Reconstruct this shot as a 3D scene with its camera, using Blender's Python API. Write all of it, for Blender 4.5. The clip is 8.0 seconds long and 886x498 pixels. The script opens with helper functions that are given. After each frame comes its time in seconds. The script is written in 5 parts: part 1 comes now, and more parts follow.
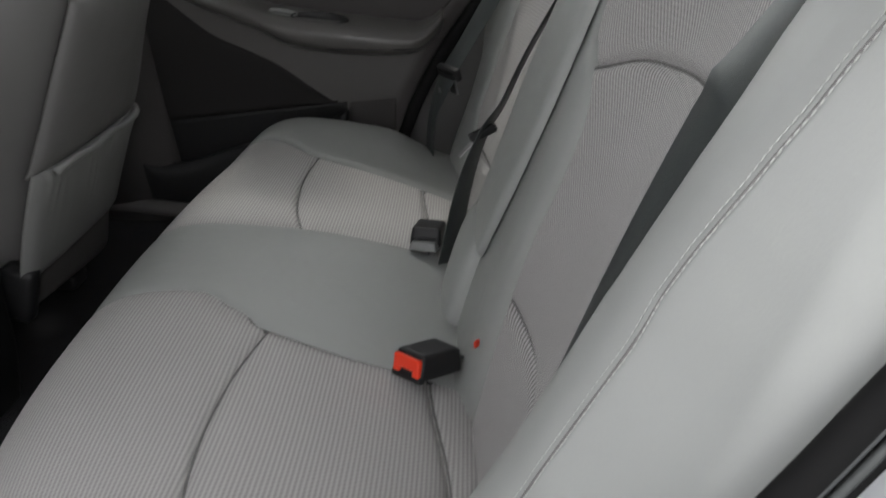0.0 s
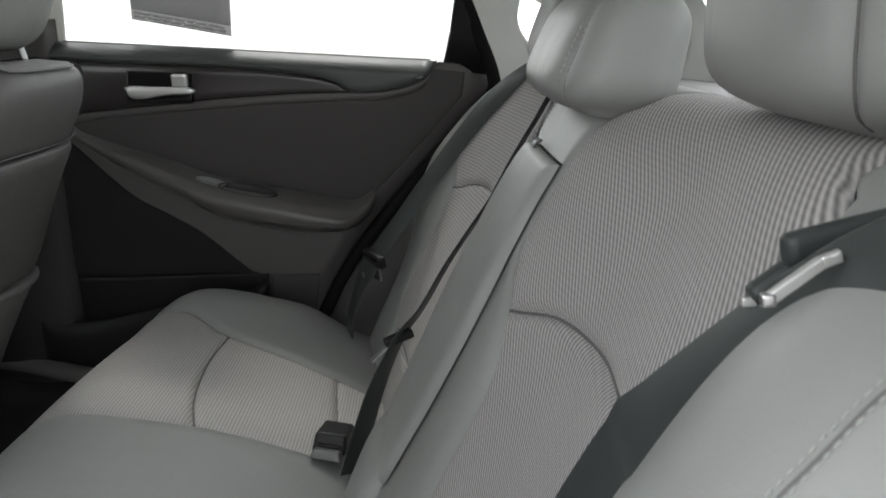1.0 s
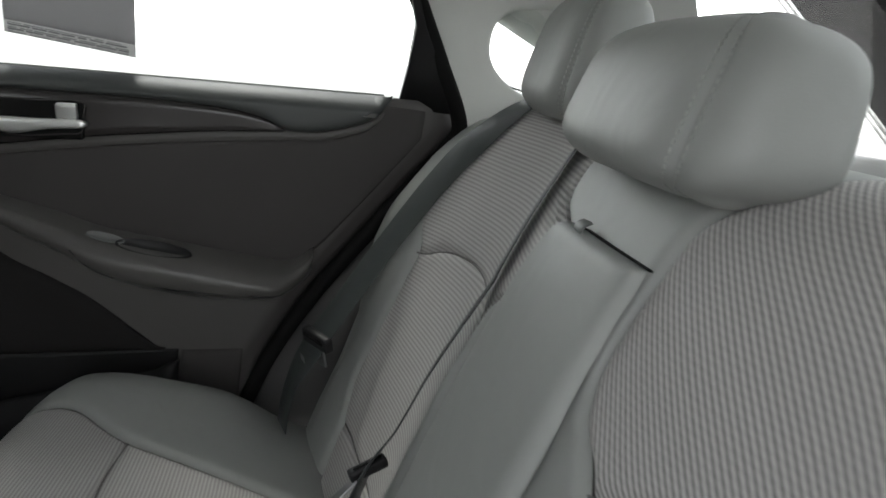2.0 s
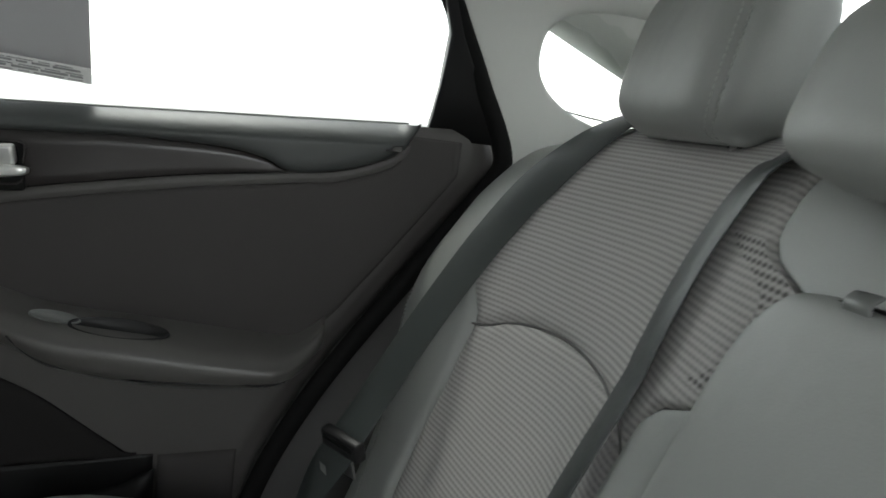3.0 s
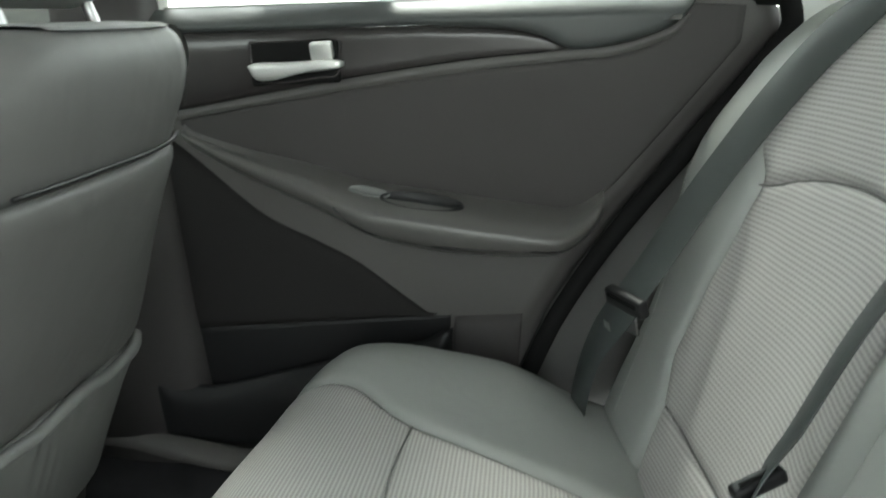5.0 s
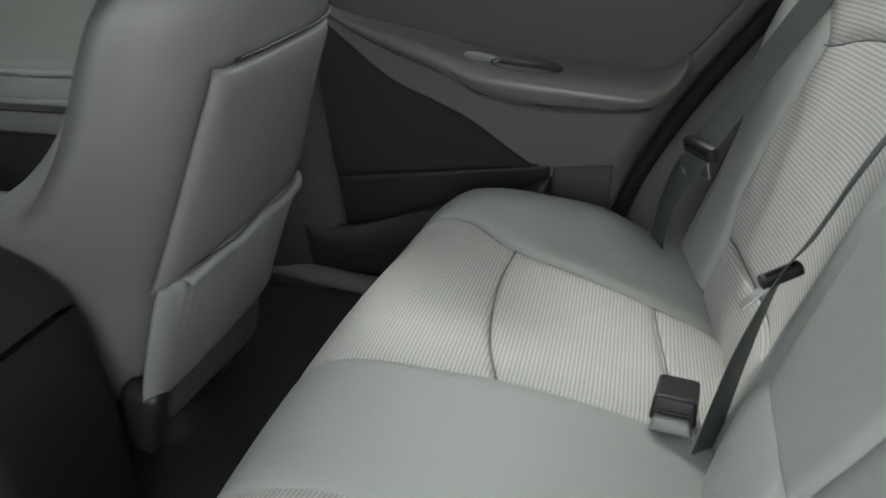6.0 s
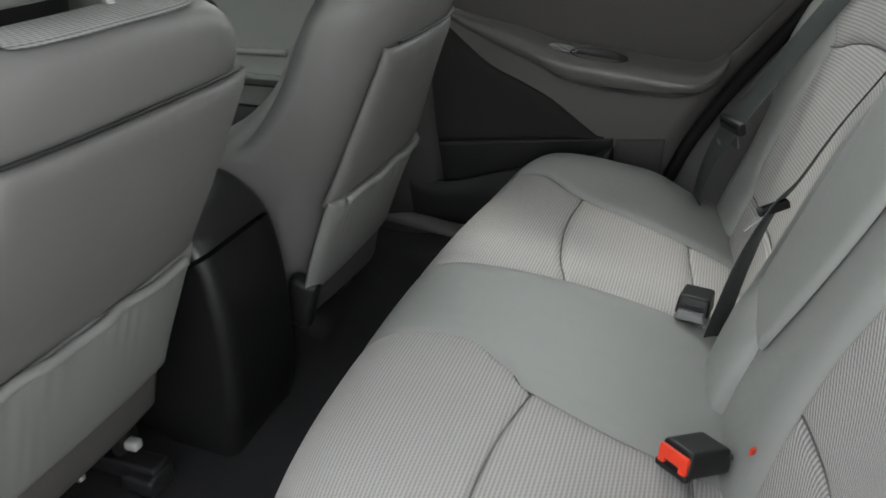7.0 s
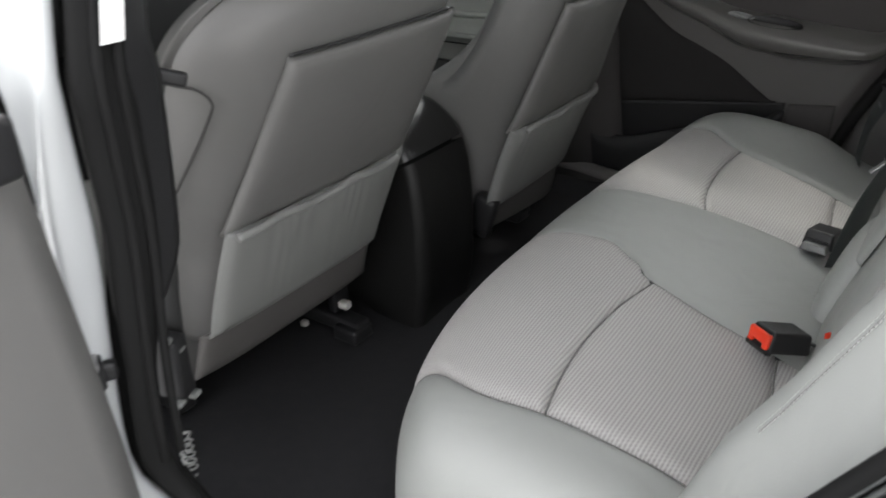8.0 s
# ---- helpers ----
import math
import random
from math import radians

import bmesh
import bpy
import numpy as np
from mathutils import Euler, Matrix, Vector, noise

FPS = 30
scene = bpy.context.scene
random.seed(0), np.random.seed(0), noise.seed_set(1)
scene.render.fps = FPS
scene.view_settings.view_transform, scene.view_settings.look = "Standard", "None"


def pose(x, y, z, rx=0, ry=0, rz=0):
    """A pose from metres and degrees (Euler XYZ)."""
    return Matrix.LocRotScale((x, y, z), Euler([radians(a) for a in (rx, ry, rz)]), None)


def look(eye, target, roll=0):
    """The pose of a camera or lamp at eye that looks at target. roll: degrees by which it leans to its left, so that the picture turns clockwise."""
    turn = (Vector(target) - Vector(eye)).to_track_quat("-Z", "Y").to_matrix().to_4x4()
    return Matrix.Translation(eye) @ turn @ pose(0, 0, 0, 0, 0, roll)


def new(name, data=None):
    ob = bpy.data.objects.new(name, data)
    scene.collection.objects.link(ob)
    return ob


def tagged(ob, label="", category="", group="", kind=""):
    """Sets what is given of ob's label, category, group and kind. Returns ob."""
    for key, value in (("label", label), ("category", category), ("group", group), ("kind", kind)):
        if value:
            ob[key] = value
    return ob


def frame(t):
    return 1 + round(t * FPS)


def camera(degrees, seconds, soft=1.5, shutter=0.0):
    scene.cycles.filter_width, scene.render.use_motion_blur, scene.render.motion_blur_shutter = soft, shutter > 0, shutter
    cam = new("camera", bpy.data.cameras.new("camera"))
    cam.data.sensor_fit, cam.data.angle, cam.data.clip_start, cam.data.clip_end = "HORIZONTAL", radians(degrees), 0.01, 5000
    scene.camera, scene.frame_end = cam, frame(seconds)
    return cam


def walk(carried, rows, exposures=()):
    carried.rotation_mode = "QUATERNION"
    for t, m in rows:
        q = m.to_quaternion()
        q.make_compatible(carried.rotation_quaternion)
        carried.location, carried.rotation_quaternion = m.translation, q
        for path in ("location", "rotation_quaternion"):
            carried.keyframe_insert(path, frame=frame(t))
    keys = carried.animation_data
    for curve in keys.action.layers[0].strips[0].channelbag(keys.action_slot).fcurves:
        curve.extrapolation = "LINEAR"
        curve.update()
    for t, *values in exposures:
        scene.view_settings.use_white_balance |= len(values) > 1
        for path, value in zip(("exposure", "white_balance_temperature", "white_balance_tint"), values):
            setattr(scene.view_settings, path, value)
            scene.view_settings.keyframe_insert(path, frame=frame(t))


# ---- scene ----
cam = camera(59.6, 8.0, soft=1.65, shutter=0.3)
PATH = [
    (0, (0.063, -0.854, 0.74), (0.035, 0.939, -0.146), 1.5),
    (0.5, (0.081, -0.814, 0.774), (0.162, 1.058, 0.073), 4.0),
    (1, (0.087, -0.771, 0.804), (0.197, 1.152, 0.263), 7.0),
    (2.5, (-0.032, -0.371, 0.793), (0.407, 1.539, 0.395), 8.5),
    (3, (-0.049, -0.26, 0.76), (0.391, 1.663, 0.432), 7.5),
    (3.5, (-0.081, -0.203, 0.744), (0.307, 1.73, 0.405), 7.6),
    (4, (-0.094, -0.206, 0.747), (0.106, 1.748, 0.369), 5.6),
    (4.5, (-0.106, -0.25, 0.746), (-0.053, 1.691, 0.267), 3.8),
    (5, (-0.076, -0.318, 0.72), (-0.271, 1.58, 0.122), 2.2),
    (5.2, (-0.082, -0.348, 0.709), (-0.315, 1.528, 0.057), 1.7),
    (6.5, (-0.032, -0.655, 0.792), (-0.546, 1.02, -0.173), -0.4),
    (7, (-0.014, -0.828, 0.817), (-0.58, 0.858, -0.099), 0.7),
    (7.5, (0.047, -0.941, 0.824), (-0.697, 0.651, -0.131), 0.3),
    (8, (0.152, -1.055, 0.828), (-0.86, 0.389, -0.117), -1.1),
]
walk(cam, [(t, look(eye, target, roll)) for t, eye, target, roll in PATH],
     exposures=((0.0, 1.32, 6580, 12), (1.0, 1.31, 6550, 11), (2.3, 1.25, 6500, 8), (3.5, 1.38, 6480, 5), (4.5, 1.65, 6450, 3), (5.0, 2.33, 6500, -1), (5.2, 2.35, 6500, 0), (6.5, 2.1, 6500, 6), (8.0, 1.76, 6600, 11)))

# ---- world and light ----
world = bpy.data.worlds.new("overcast_sky")
scene.world = world
world.use_nodes = True
wn, wl = world.node_tree.nodes, world.node_tree.links
sky = wn.new("ShaderNodeTexSky")
sky.sky_type, sky.sun_disc = "NISHITA", False
sky.sun_elevation, sky.sun_rotation = radians(61), radians(-24)
sky.dust_density, sky.ozone_density = 1.2, 0.6
soft_sky = wn.new("ShaderNodeHueSaturation")
soft_sky.inputs["Saturation"].default_value = 0.10
wl.new(sky.outputs[0], soft_sky.inputs["Color"])
wl.new(soft_sky.outputs[0], wn["Background"].inputs[0])
wn["Background"].inputs[1].default_value = 0.30
sun = new("sun", bpy.data.lights.new("sun", "SUN"))
sun.data.energy, sun.data.angle, sun.data.color = 1.2, radians(12), (1.0, 0.97, 0.93)
sun.matrix_world = look((-0.20, 0.44, 0.86), (0, 0, 0))


# ---- materials ----
def material(name, color, rough=0.6, metal=0.0, vary=0.12, grain=400.0, bump=0.15, dist=0.0004, patch=9.0, sheen=0.0, coat=0.0, crease=0.0, spec=0.5):
    m = bpy.data.materials.new(name)
    m.use_nodes = True
    n, l = m.node_tree.nodes, m.node_tree.links
    p = n["Principled BSDF"]
    co = n.new("ShaderNodeTexCoord")
    big, fine = n.new("ShaderNodeTexNoise"), n.new("ShaderNodeTexNoise")
    big.inputs["Scale"].default_value, fine.inputs["Scale"].default_value = patch, grain
    big.inputs["Detail"].default_value, fine.inputs["Detail"].default_value = 5.0, 3.0
    mix = n.new("ShaderNodeMix")
    mix.data_type = "RGBA"
    mix.inputs[6].default_value = (*[c * (1 - vary) for c in color], 1)
    mix.inputs[7].default_value = (*[min(1, c * (1 + vary)) for c in color], 1)
    add = n.new("ShaderNodeMath")
    add.operation = "MULTIPLY_ADD"
    add.inputs[1].default_value, add.inputs[2].default_value = 0.35, 0.0
    l.new(co.outputs["Object"], big.inputs["Vector"])
    l.new(co.outputs["Object"], fine.inputs["Vector"])
    l.new(fine.outputs[0], add.inputs[0])
    tot = n.new("ShaderNodeMath")
    tot.operation = "MULTIPLY_ADD"
    tot.inputs[1].default_value = 0.65
    l.new(big.outputs[0], tot.inputs[0])
    l.new(add.outputs[0], tot.inputs[2])
    l.new(tot.outputs[0], mix.inputs[0])
    l.new(mix.outputs[2], p.inputs["Base Color"])
    rr = n.new("ShaderNodeMapRange")
    rr.inputs[3].default_value, rr.inputs[4].default_value = rough * 0.85, min(1, rough * 1.15)
    l.new(big.outputs[0], rr.inputs[0])
    l.new(rr.outputs[0], p.inputs["Roughness"])
    p.inputs["Metallic"].default_value = metal
    p.inputs["Sheen Weight"].default_value = sheen
    p.inputs["Specular IOR Level"].default_value = spec
    p.inputs["Coat Weight"].default_value = coat
    if bump:
        b = n.new("ShaderNodeBump")
        b.inputs["Strength"].default_value, b.inputs["Distance"].default_value = bump, dist
        l.new(fine.outputs[0], b.inputs["Height"])
        if crease:
            soft, c = n.new("ShaderNodeTexNoise"), n.new("ShaderNodeBump")
            soft.inputs["Scale"].default_value, soft.inputs["Detail"].default_value = 14.0, 2.0
            soft.inputs["Distortion"].default_value = 0.6
            c.inputs["Strength"].default_value, c.inputs["Distance"].default_value = crease, 0.012
            l.new(co.outputs["Object"], soft.inputs["Vector"])
            l.new(soft.outputs[0], c.inputs["Height"])
            l.new(c.outputs[0], b.inputs["Normal"])
        l.new(b.outputs[0], p.inputs["Normal"])
    return m


def woven(name, color, pitch=0.0046, dash=0.0062, depth=0.0004, hole=0.55, pits=0.4, comb=None, cross=0.8, wobble=0.10, second=None):
    """Ribbed spacer cloth: raised ribs with staggered holes between them, by the surface's own metres."""
    m = material(name, color, 0.9, vary=0.10, grain=900, bump=0, sheen=0.1)
    n, l = m.node_tree.nodes, m.node_tree.links
    p = n["Principled BSDF"]

    def calc(op, a, b=None, c=None):
        k = n.new("ShaderNodeMath")
        k.operation = op
        for i, q in enumerate((a, b, c)):
            if q is None:
                continue
            if isinstance(q, (int, float)):
                k.inputs[i].default_value = q
            else:
                l.new(q, k.inputs[i])
        return k.outputs[0]

    uv = n.new("ShaderNodeTexCoord")
    wob = n.new("ShaderNodeTexNoise")
    wob.inputs["Scale"].default_value, wob.inputs["Detail"].default_value = 70.0, 2.0
    l.new(uv.outputs["UV"], wob.inputs["Vector"])
    xyz = n.new("ShaderNodeSeparateXYZ")
    l.new(uv.outputs["UV"], xyz.inputs[0])
    row = calc("ADD", calc("DIVIDE", xyz.outputs[1], pitch), calc("MULTIPLY", wob.outputs[0], wobble))
    odd = calc("MULTIPLY", calc("FLOOR", row), 0.5)
    col = calc("ADD", calc("DIVIDE", xyz.outputs[0], dash), odd)
    ribs = calc("MULTIPLY_ADD", calc("COSINE", calc("MULTIPLY", calc("ADD", row, 0.5), 6.28319)), 0.5, 0.5)
    knots = calc("MULTIPLY_ADD", calc("COSINE", calc("MULTIPLY", col, 6.28319)), 0.5, 0.5)
    pit = calc("MULTIPLY", calc("SUBTRACT", 1.0, ribs), knots)
    high = calc("SUBTRACT", calc("MULTIPLY", ribs, 0.5), calc("MULTIPLY", pit, pits))
    if comb is not None:
        waves = []
        for k in range(3):
            a = math.radians(comb + 60 * k)
            run = calc("ADD", calc("MULTIPLY", xyz.outputs[0], -math.sin(a) / pitch), calc("MULTIPLY", xyz.outputs[1], math.cos(a) / pitch))
            waves.append(calc("COSINE", calc("MULTIPLY", calc("ADD", run, calc("MULTIPLY", wob.outputs[0], wobble)), 6.28319)))
        high = calc("MULTIPLY", calc("ADD", calc("MULTIPLY_ADD", waves[1], 0.35 * cross, waves[0]), calc("MULTIPLY", waves[2], 0.6 * cross)), -0.48)
    if second is not None:
        turn, step, weight = second
        a = math.radians(turn)
        run = calc("ADD", calc("MULTIPLY", xyz.outputs[0], -math.sin(a) / step), calc("MULTIPLY", xyz.outputs[1], math.cos(a) / step))
        twill = calc("COSINE", calc("MULTIPLY", calc("ADD", run, calc("MULTIPLY", wob.outputs[0], wobble)), 6.28319))
        high = calc("ADD", calc("MULTIPLY", high, 1.0 - weight), calc("MULTIPLY", twill, -0.48 * weight))
    # Shade in the weave's hollows, multiplied into the base colour by height.
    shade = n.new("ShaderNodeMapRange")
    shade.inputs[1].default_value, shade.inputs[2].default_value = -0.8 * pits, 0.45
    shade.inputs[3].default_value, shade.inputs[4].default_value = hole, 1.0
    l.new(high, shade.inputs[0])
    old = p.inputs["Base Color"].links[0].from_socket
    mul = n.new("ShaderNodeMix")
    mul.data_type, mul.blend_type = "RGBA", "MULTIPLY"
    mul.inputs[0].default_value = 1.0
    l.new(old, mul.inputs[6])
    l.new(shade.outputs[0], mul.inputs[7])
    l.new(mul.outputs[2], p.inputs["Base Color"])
    b = n.new("ShaderNodeBump")
    b.inputs["Strength"].default_value, b.inputs["Distance"].default_value = 0.8, depth
    l.new(high, b.inputs["Height"])
    l.new(b.outputs[0], p.inputs["Normal"])
    return m


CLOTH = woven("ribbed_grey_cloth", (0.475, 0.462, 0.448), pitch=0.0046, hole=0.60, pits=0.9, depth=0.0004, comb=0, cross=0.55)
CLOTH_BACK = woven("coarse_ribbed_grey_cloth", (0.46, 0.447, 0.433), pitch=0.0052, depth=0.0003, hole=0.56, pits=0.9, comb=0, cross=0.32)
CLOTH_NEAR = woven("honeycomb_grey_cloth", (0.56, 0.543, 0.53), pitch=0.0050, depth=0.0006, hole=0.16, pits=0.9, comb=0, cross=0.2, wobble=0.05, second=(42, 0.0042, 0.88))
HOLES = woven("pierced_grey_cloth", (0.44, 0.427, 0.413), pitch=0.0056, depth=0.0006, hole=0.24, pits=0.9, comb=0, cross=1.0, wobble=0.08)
LEATHER = material("grey_leatherette", (0.32, 0.33, 0.315), 0.5, grain=700, bump=0.3, vary=0.07, crease=0.22)
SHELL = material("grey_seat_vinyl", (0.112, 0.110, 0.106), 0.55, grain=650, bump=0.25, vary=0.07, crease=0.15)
SEAMDARK = material("charcoal_seam_thread", (0.04, 0.039, 0.038), 0.9, bump=0, spec=0.2)
SEAM = material("dark_seam_thread", (0.17, 0.167, 0.162), 0.9, bump=0)
THREAD = material("pale_thread", (0.42, 0.43, 0.41), 0.8, bump=0)
# Base colour taken darker to carry the shade over the far door's lower half.
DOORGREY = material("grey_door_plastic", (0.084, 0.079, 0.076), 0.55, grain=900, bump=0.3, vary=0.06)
SEATTOP = woven("ribbed_seat_top_cloth", (0.24, 0.235, 0.228), pitch=0.0058, depth=0.0005, hole=0.22, pits=0.9, comb=0, cross=0.9)
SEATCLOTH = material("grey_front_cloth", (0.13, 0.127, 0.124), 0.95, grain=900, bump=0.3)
GRILLE = material("dark_grille_cloth", (0.023, 0.022, 0.022), 0.9, grain=1400, bump=0.4, vary=0.12, spec=0.15)
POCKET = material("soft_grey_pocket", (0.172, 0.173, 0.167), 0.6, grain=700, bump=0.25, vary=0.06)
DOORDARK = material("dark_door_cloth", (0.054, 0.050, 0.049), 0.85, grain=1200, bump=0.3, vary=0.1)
CAPGREY = material("charcoal_soft_plastic", (0.06, 0.064, 0.063), 0.38, grain=900, bump=0.25, vary=0.08, spec=0.35)
WOOD = material("dark_gloss_trim", (0.041, 0.037, 0.037), 0.24, grain=60, bump=0.0, vary=0.12, patch=12)
BLACK = material("black_plastic", (0.013, 0.013, 0.014), 0.45, grain=900, bump=0.3, spec=0.35)
RUBBER = material("black_rubber", (0.009, 0.009, 0.009), 0.85, grain=500, bump=0.2, spec=0.15)
CHROME = material("satin_chrome", (0.80, 0.80, 0.78), 0.34, metal=0.75, bump=0, vary=0.03)
ZINC = material("pale_zinc", (0.62, 0.61, 0.58), 0.4, metal=0.4, bump=0.1, vary=0.1)
STEEL = material("scratched_steel", (0.5, 0.5, 0.5), 0.35, metal=1.0, bump=0.1, vary=0.15)
RED = material("red_button_plastic", (0.85, 0.05, 0.016), 0.4, bump=0, vary=0.05)
BELT = material("charcoal_belt_webbing", (0.046, 0.053, 0.052), 0.42, grain=1500, bump=0.5, vary=0.1)
CARPET = material("black_carpet", (0.028, 0.028, 0.030), 0.95, grain=1600, bump=1.0, dist=0.002, vary=0.35, patch=40, spec=0.1)
BUCKLE = material("worn_grey_plastic", (0.16, 0.165, 0.16), 0.4, bump=0.1)
DOORPALE = material("pale_grey_door_plastic", (0.21, 0.215, 0.202), 0.5, grain=900, bump=0.25, vary=0.06)
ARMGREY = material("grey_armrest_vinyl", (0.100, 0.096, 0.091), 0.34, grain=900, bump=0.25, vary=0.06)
LINING = material("light_grey_lining", (0.74, 0.75, 0.72), 0.75, grain=900, bump=0.25, vary=0.05)
PAINT = material("white_car_paint", (0.44, 0.455, 0.46), 0.25, bump=0, vary=0.02, coat=0.5)
PAPER = material("grey_paper_back", (0.42, 0.42, 0.43), 0.8, bump=0, vary=0.04)
PAPERW = material("white_paper", (0.75, 0.75, 0.74), 0.8, bump=0, vary=0.03)
GROUND = material("pale_concrete", (0.33, 0.328, 0.32), 0.85, grain=30, bump=0.3, dist=0.003, patch=0.7)

GLASS = bpy.data.materials.new("window_glass")
GLASS.use_nodes = True
_n, _l = GLASS.node_tree.nodes, GLASS.node_tree.links
_n.remove(_n["Principled BSDF"])
_clear, _gloss, _mix, _fre = (_n.new("ShaderNode" + k) for k in ("BsdfTransparent", "BsdfGlossy", "MixShader", "Fresnel"))
_clear.inputs[0].default_value = (0.915, 0.93, 0.92, 1)
_gloss.inputs["Roughness"].default_value = 0.0
_fre.inputs[0].default_value = 1.45
_l.new(_fre.outputs[0], _mix.inputs[0])
_l.new(_clear.outputs[0], _mix.inputs[1])
_l.new(_gloss.outputs[0], _mix.inputs[2])
_l.new(_mix.outputs[0], _n["Material Output"].inputs[0])


# ---- builders ----
def thing(name, label, category, group="", kind="", at=(0, 0, 0)):
    ob = new(name)
    ob.location = at
    ob.empty_display_size = 0.05
    return tagged(ob, label, category, group, kind)


def part(name, verts, faces, mat, parent, label="", uv=None, smooth=True):
    me = bpy.data.meshes.new(name)
    me.from_pydata([tuple(map(float, v)) for v in verts], [], [tuple(f) for f in faces])
    me.materials.append(mat)
    if smooth:
        me.polygons.foreach_set("use_smooth", [True] * len(me.polygons))
    if uv is not None:
        lay = me.uv_layers.new(name="metres")
        idx = np.empty(len(me.loops), int)
        me.loops.foreach_get("vertex_index", idx)
        lay.data.foreach_set("uv", np.asarray(uv, float)[idx].ravel())
    me.update()
    ob = new(name, me)
    if parent is not None:
        ob.parent = parent
        ob.matrix_parent_inverse = Matrix.Translation(-parent.matrix_basis.translation) if parent.type == "EMPTY" else Matrix()
    return tagged(ob, label) if label else ob


def grid(name, pts, mat, parent, label="", uv=None, thick=0.0, flip=False):
    """A sheet from an array of places nu x nv x 3; thick gives it a back and a rim, along its normals."""
    pts = np.asarray(pts, float)
    nu, nv = pts.shape[:2]
    ix = np.arange(nu * nv).reshape(nu, nv)
    q = np.stack([ix[:-1, :-1], ix[1:, :-1], ix[1:, 1:], ix[:-1, 1:]], -1).reshape(-1, 4)
    if flip:
        q = q[:, ::-1]
    v, f = pts.reshape(-1, 3), q
    if thick:
        du, dv = np.gradient(pts, axis=0), np.gradient(pts, axis=1)
        nrm = np.cross(du, dv)
        nrm /= np.linalg.norm(nrm, axis=-1, keepdims=True) + 1e-12
        back = (pts - nrm * thick * (-1 if flip else 1)).reshape(-1, 3)
        rim = np.concatenate([ix[:, 0], ix[-1, 1:], ix[-2::-1, -1], ix[0, -2:0:-1]])
        nxt, k = np.roll(rim, -1), nu * nv
        side = np.stack([rim, rim + k, nxt + k, nxt], -1)
        if not flip:
            side = side[:, ::-1]
        v, f = np.concatenate([v, back]), np.concatenate([q, q[:, ::-1] + k, side[:, ::-1]])
        uv = None if uv is None else np.concatenate([np.asarray(uv).reshape(-1, 2)] * 2)
    elif uv is not None:
        uv = np.asarray(uv).reshape(-1, 2)
    return part(name, v, f, mat, parent, label, uv, smooth=len(pts) > 2)


def loft(name, rings, mat, parent, label="", caps=True, smooth=True):
    rings = np.asarray(rings, float)
    m, n = rings.shape[:2]
    ix = np.arange(m * n).reshape(m, n)
    nx = np.roll(ix, -1, 1)
    f = np.stack([ix[:-1], nx[:-1], nx[1:], ix[1:]], -1).reshape(-1, 4).tolist()
    if caps:
        f += [ix[0][::-1].tolist(), ix[-1].tolist()]
    return part(name, rings.reshape(-1, 3), f, mat, parent, label, smooth=smooth)


def smooth_curve(pts, n):
    """Catmull-Rom through the points, n places evenly by length."""
    p = np.asarray(pts, float)
    p = np.concatenate([2 * p[:1] - p[1:2], p, 2 * p[-1:] - p[-2:-1]])
    t = np.linspace(0, 1, 24, endpoint=False)[:, None]
    out = []
    for a, b, c, d in zip(p, p[1:], p[2:], p[3:]):
        out.append(0.5 * (2 * b + (c - a) * t + (2 * a - 5 * b + 4 * c - d) * t**2 + (3 * b - a - 3 * c + d) * t**3))
    out = np.concatenate(out + [p[-2:-1]])
    s = np.r_[0, np.cumsum(np.linalg.norm(np.diff(out, axis=0), axis=1))]
    u = np.linspace(0, s[-1], n)
    return np.stack([np.interp(u, s, c) for c in out.T], -1)


def tube(name, pts, radius, mat, parent, label="", n=24, sides=8, flat=1.0):
    c = smooth_curve(pts, n) if len(pts) > 2 else np.linspace(pts[0], pts[1], max(2, n // 8))
    tan = np.gradient(c, axis=0)
    tan /= np.linalg.norm(tan, axis=1, keepdims=True)
    up = np.array([0, 0, 1.0]) if abs(tan[:, 2]).mean() < 0.8 else np.array([1.0, 0, 0])
    a = np.cross(tan, up)
    a /= np.linalg.norm(a, axis=1, keepdims=True)
    b = np.cross(tan, a)
    ang = np.linspace(0, 2 * np.pi, sides, endpoint=False)
    rings = c[:, None] + radius * (np.cos(ang)[None, :, None] * a[:, None] + flat * np.sin(ang)[None, :, None] * b[:, None])
    return loft(name, rings, mat, parent, label)


def ribbon(name, pts, wide, width, thick, mat, parent, label="", n=60):
    """A strap along the points; wide: its width's direction at each point."""
    c = smooth_curve(pts, n)
    knots = np.r_[0, np.cumsum(np.linalg.norm(np.diff(np.asarray(pts, float), axis=0), axis=1))]
    w = np.asarray(wide, float)
    if len(w) > 1:
        w = np.stack([np.interp(np.linspace(0, knots[-1], n), knots, q) for q in w.T], -1)
    else:
        w = np.repeat(w, n, 0)
    tan = np.gradient(c, axis=0)
    tan /= np.linalg.norm(tan, axis=1, keepdims=True)
    w = w - (w * tan).sum(1, keepdims=True) * tan
    w /= np.linalg.norm(w, axis=1, keepdims=True)
    nn = np.cross(tan, w)
    h, k = width / 2, thick / 2
    prof = [(-h, -k * .4), (-h + k, -k), (0, -k), (h - k, -k), (h, -k * .4), (h, k * .4), (h - k, k), (0, k), (-h + k, k), (-h, k * .4)]
    rings = np.stack([c + a * w + b * nn for a, b in prof], 1)
    return loft(name, rings, mat, parent, label)


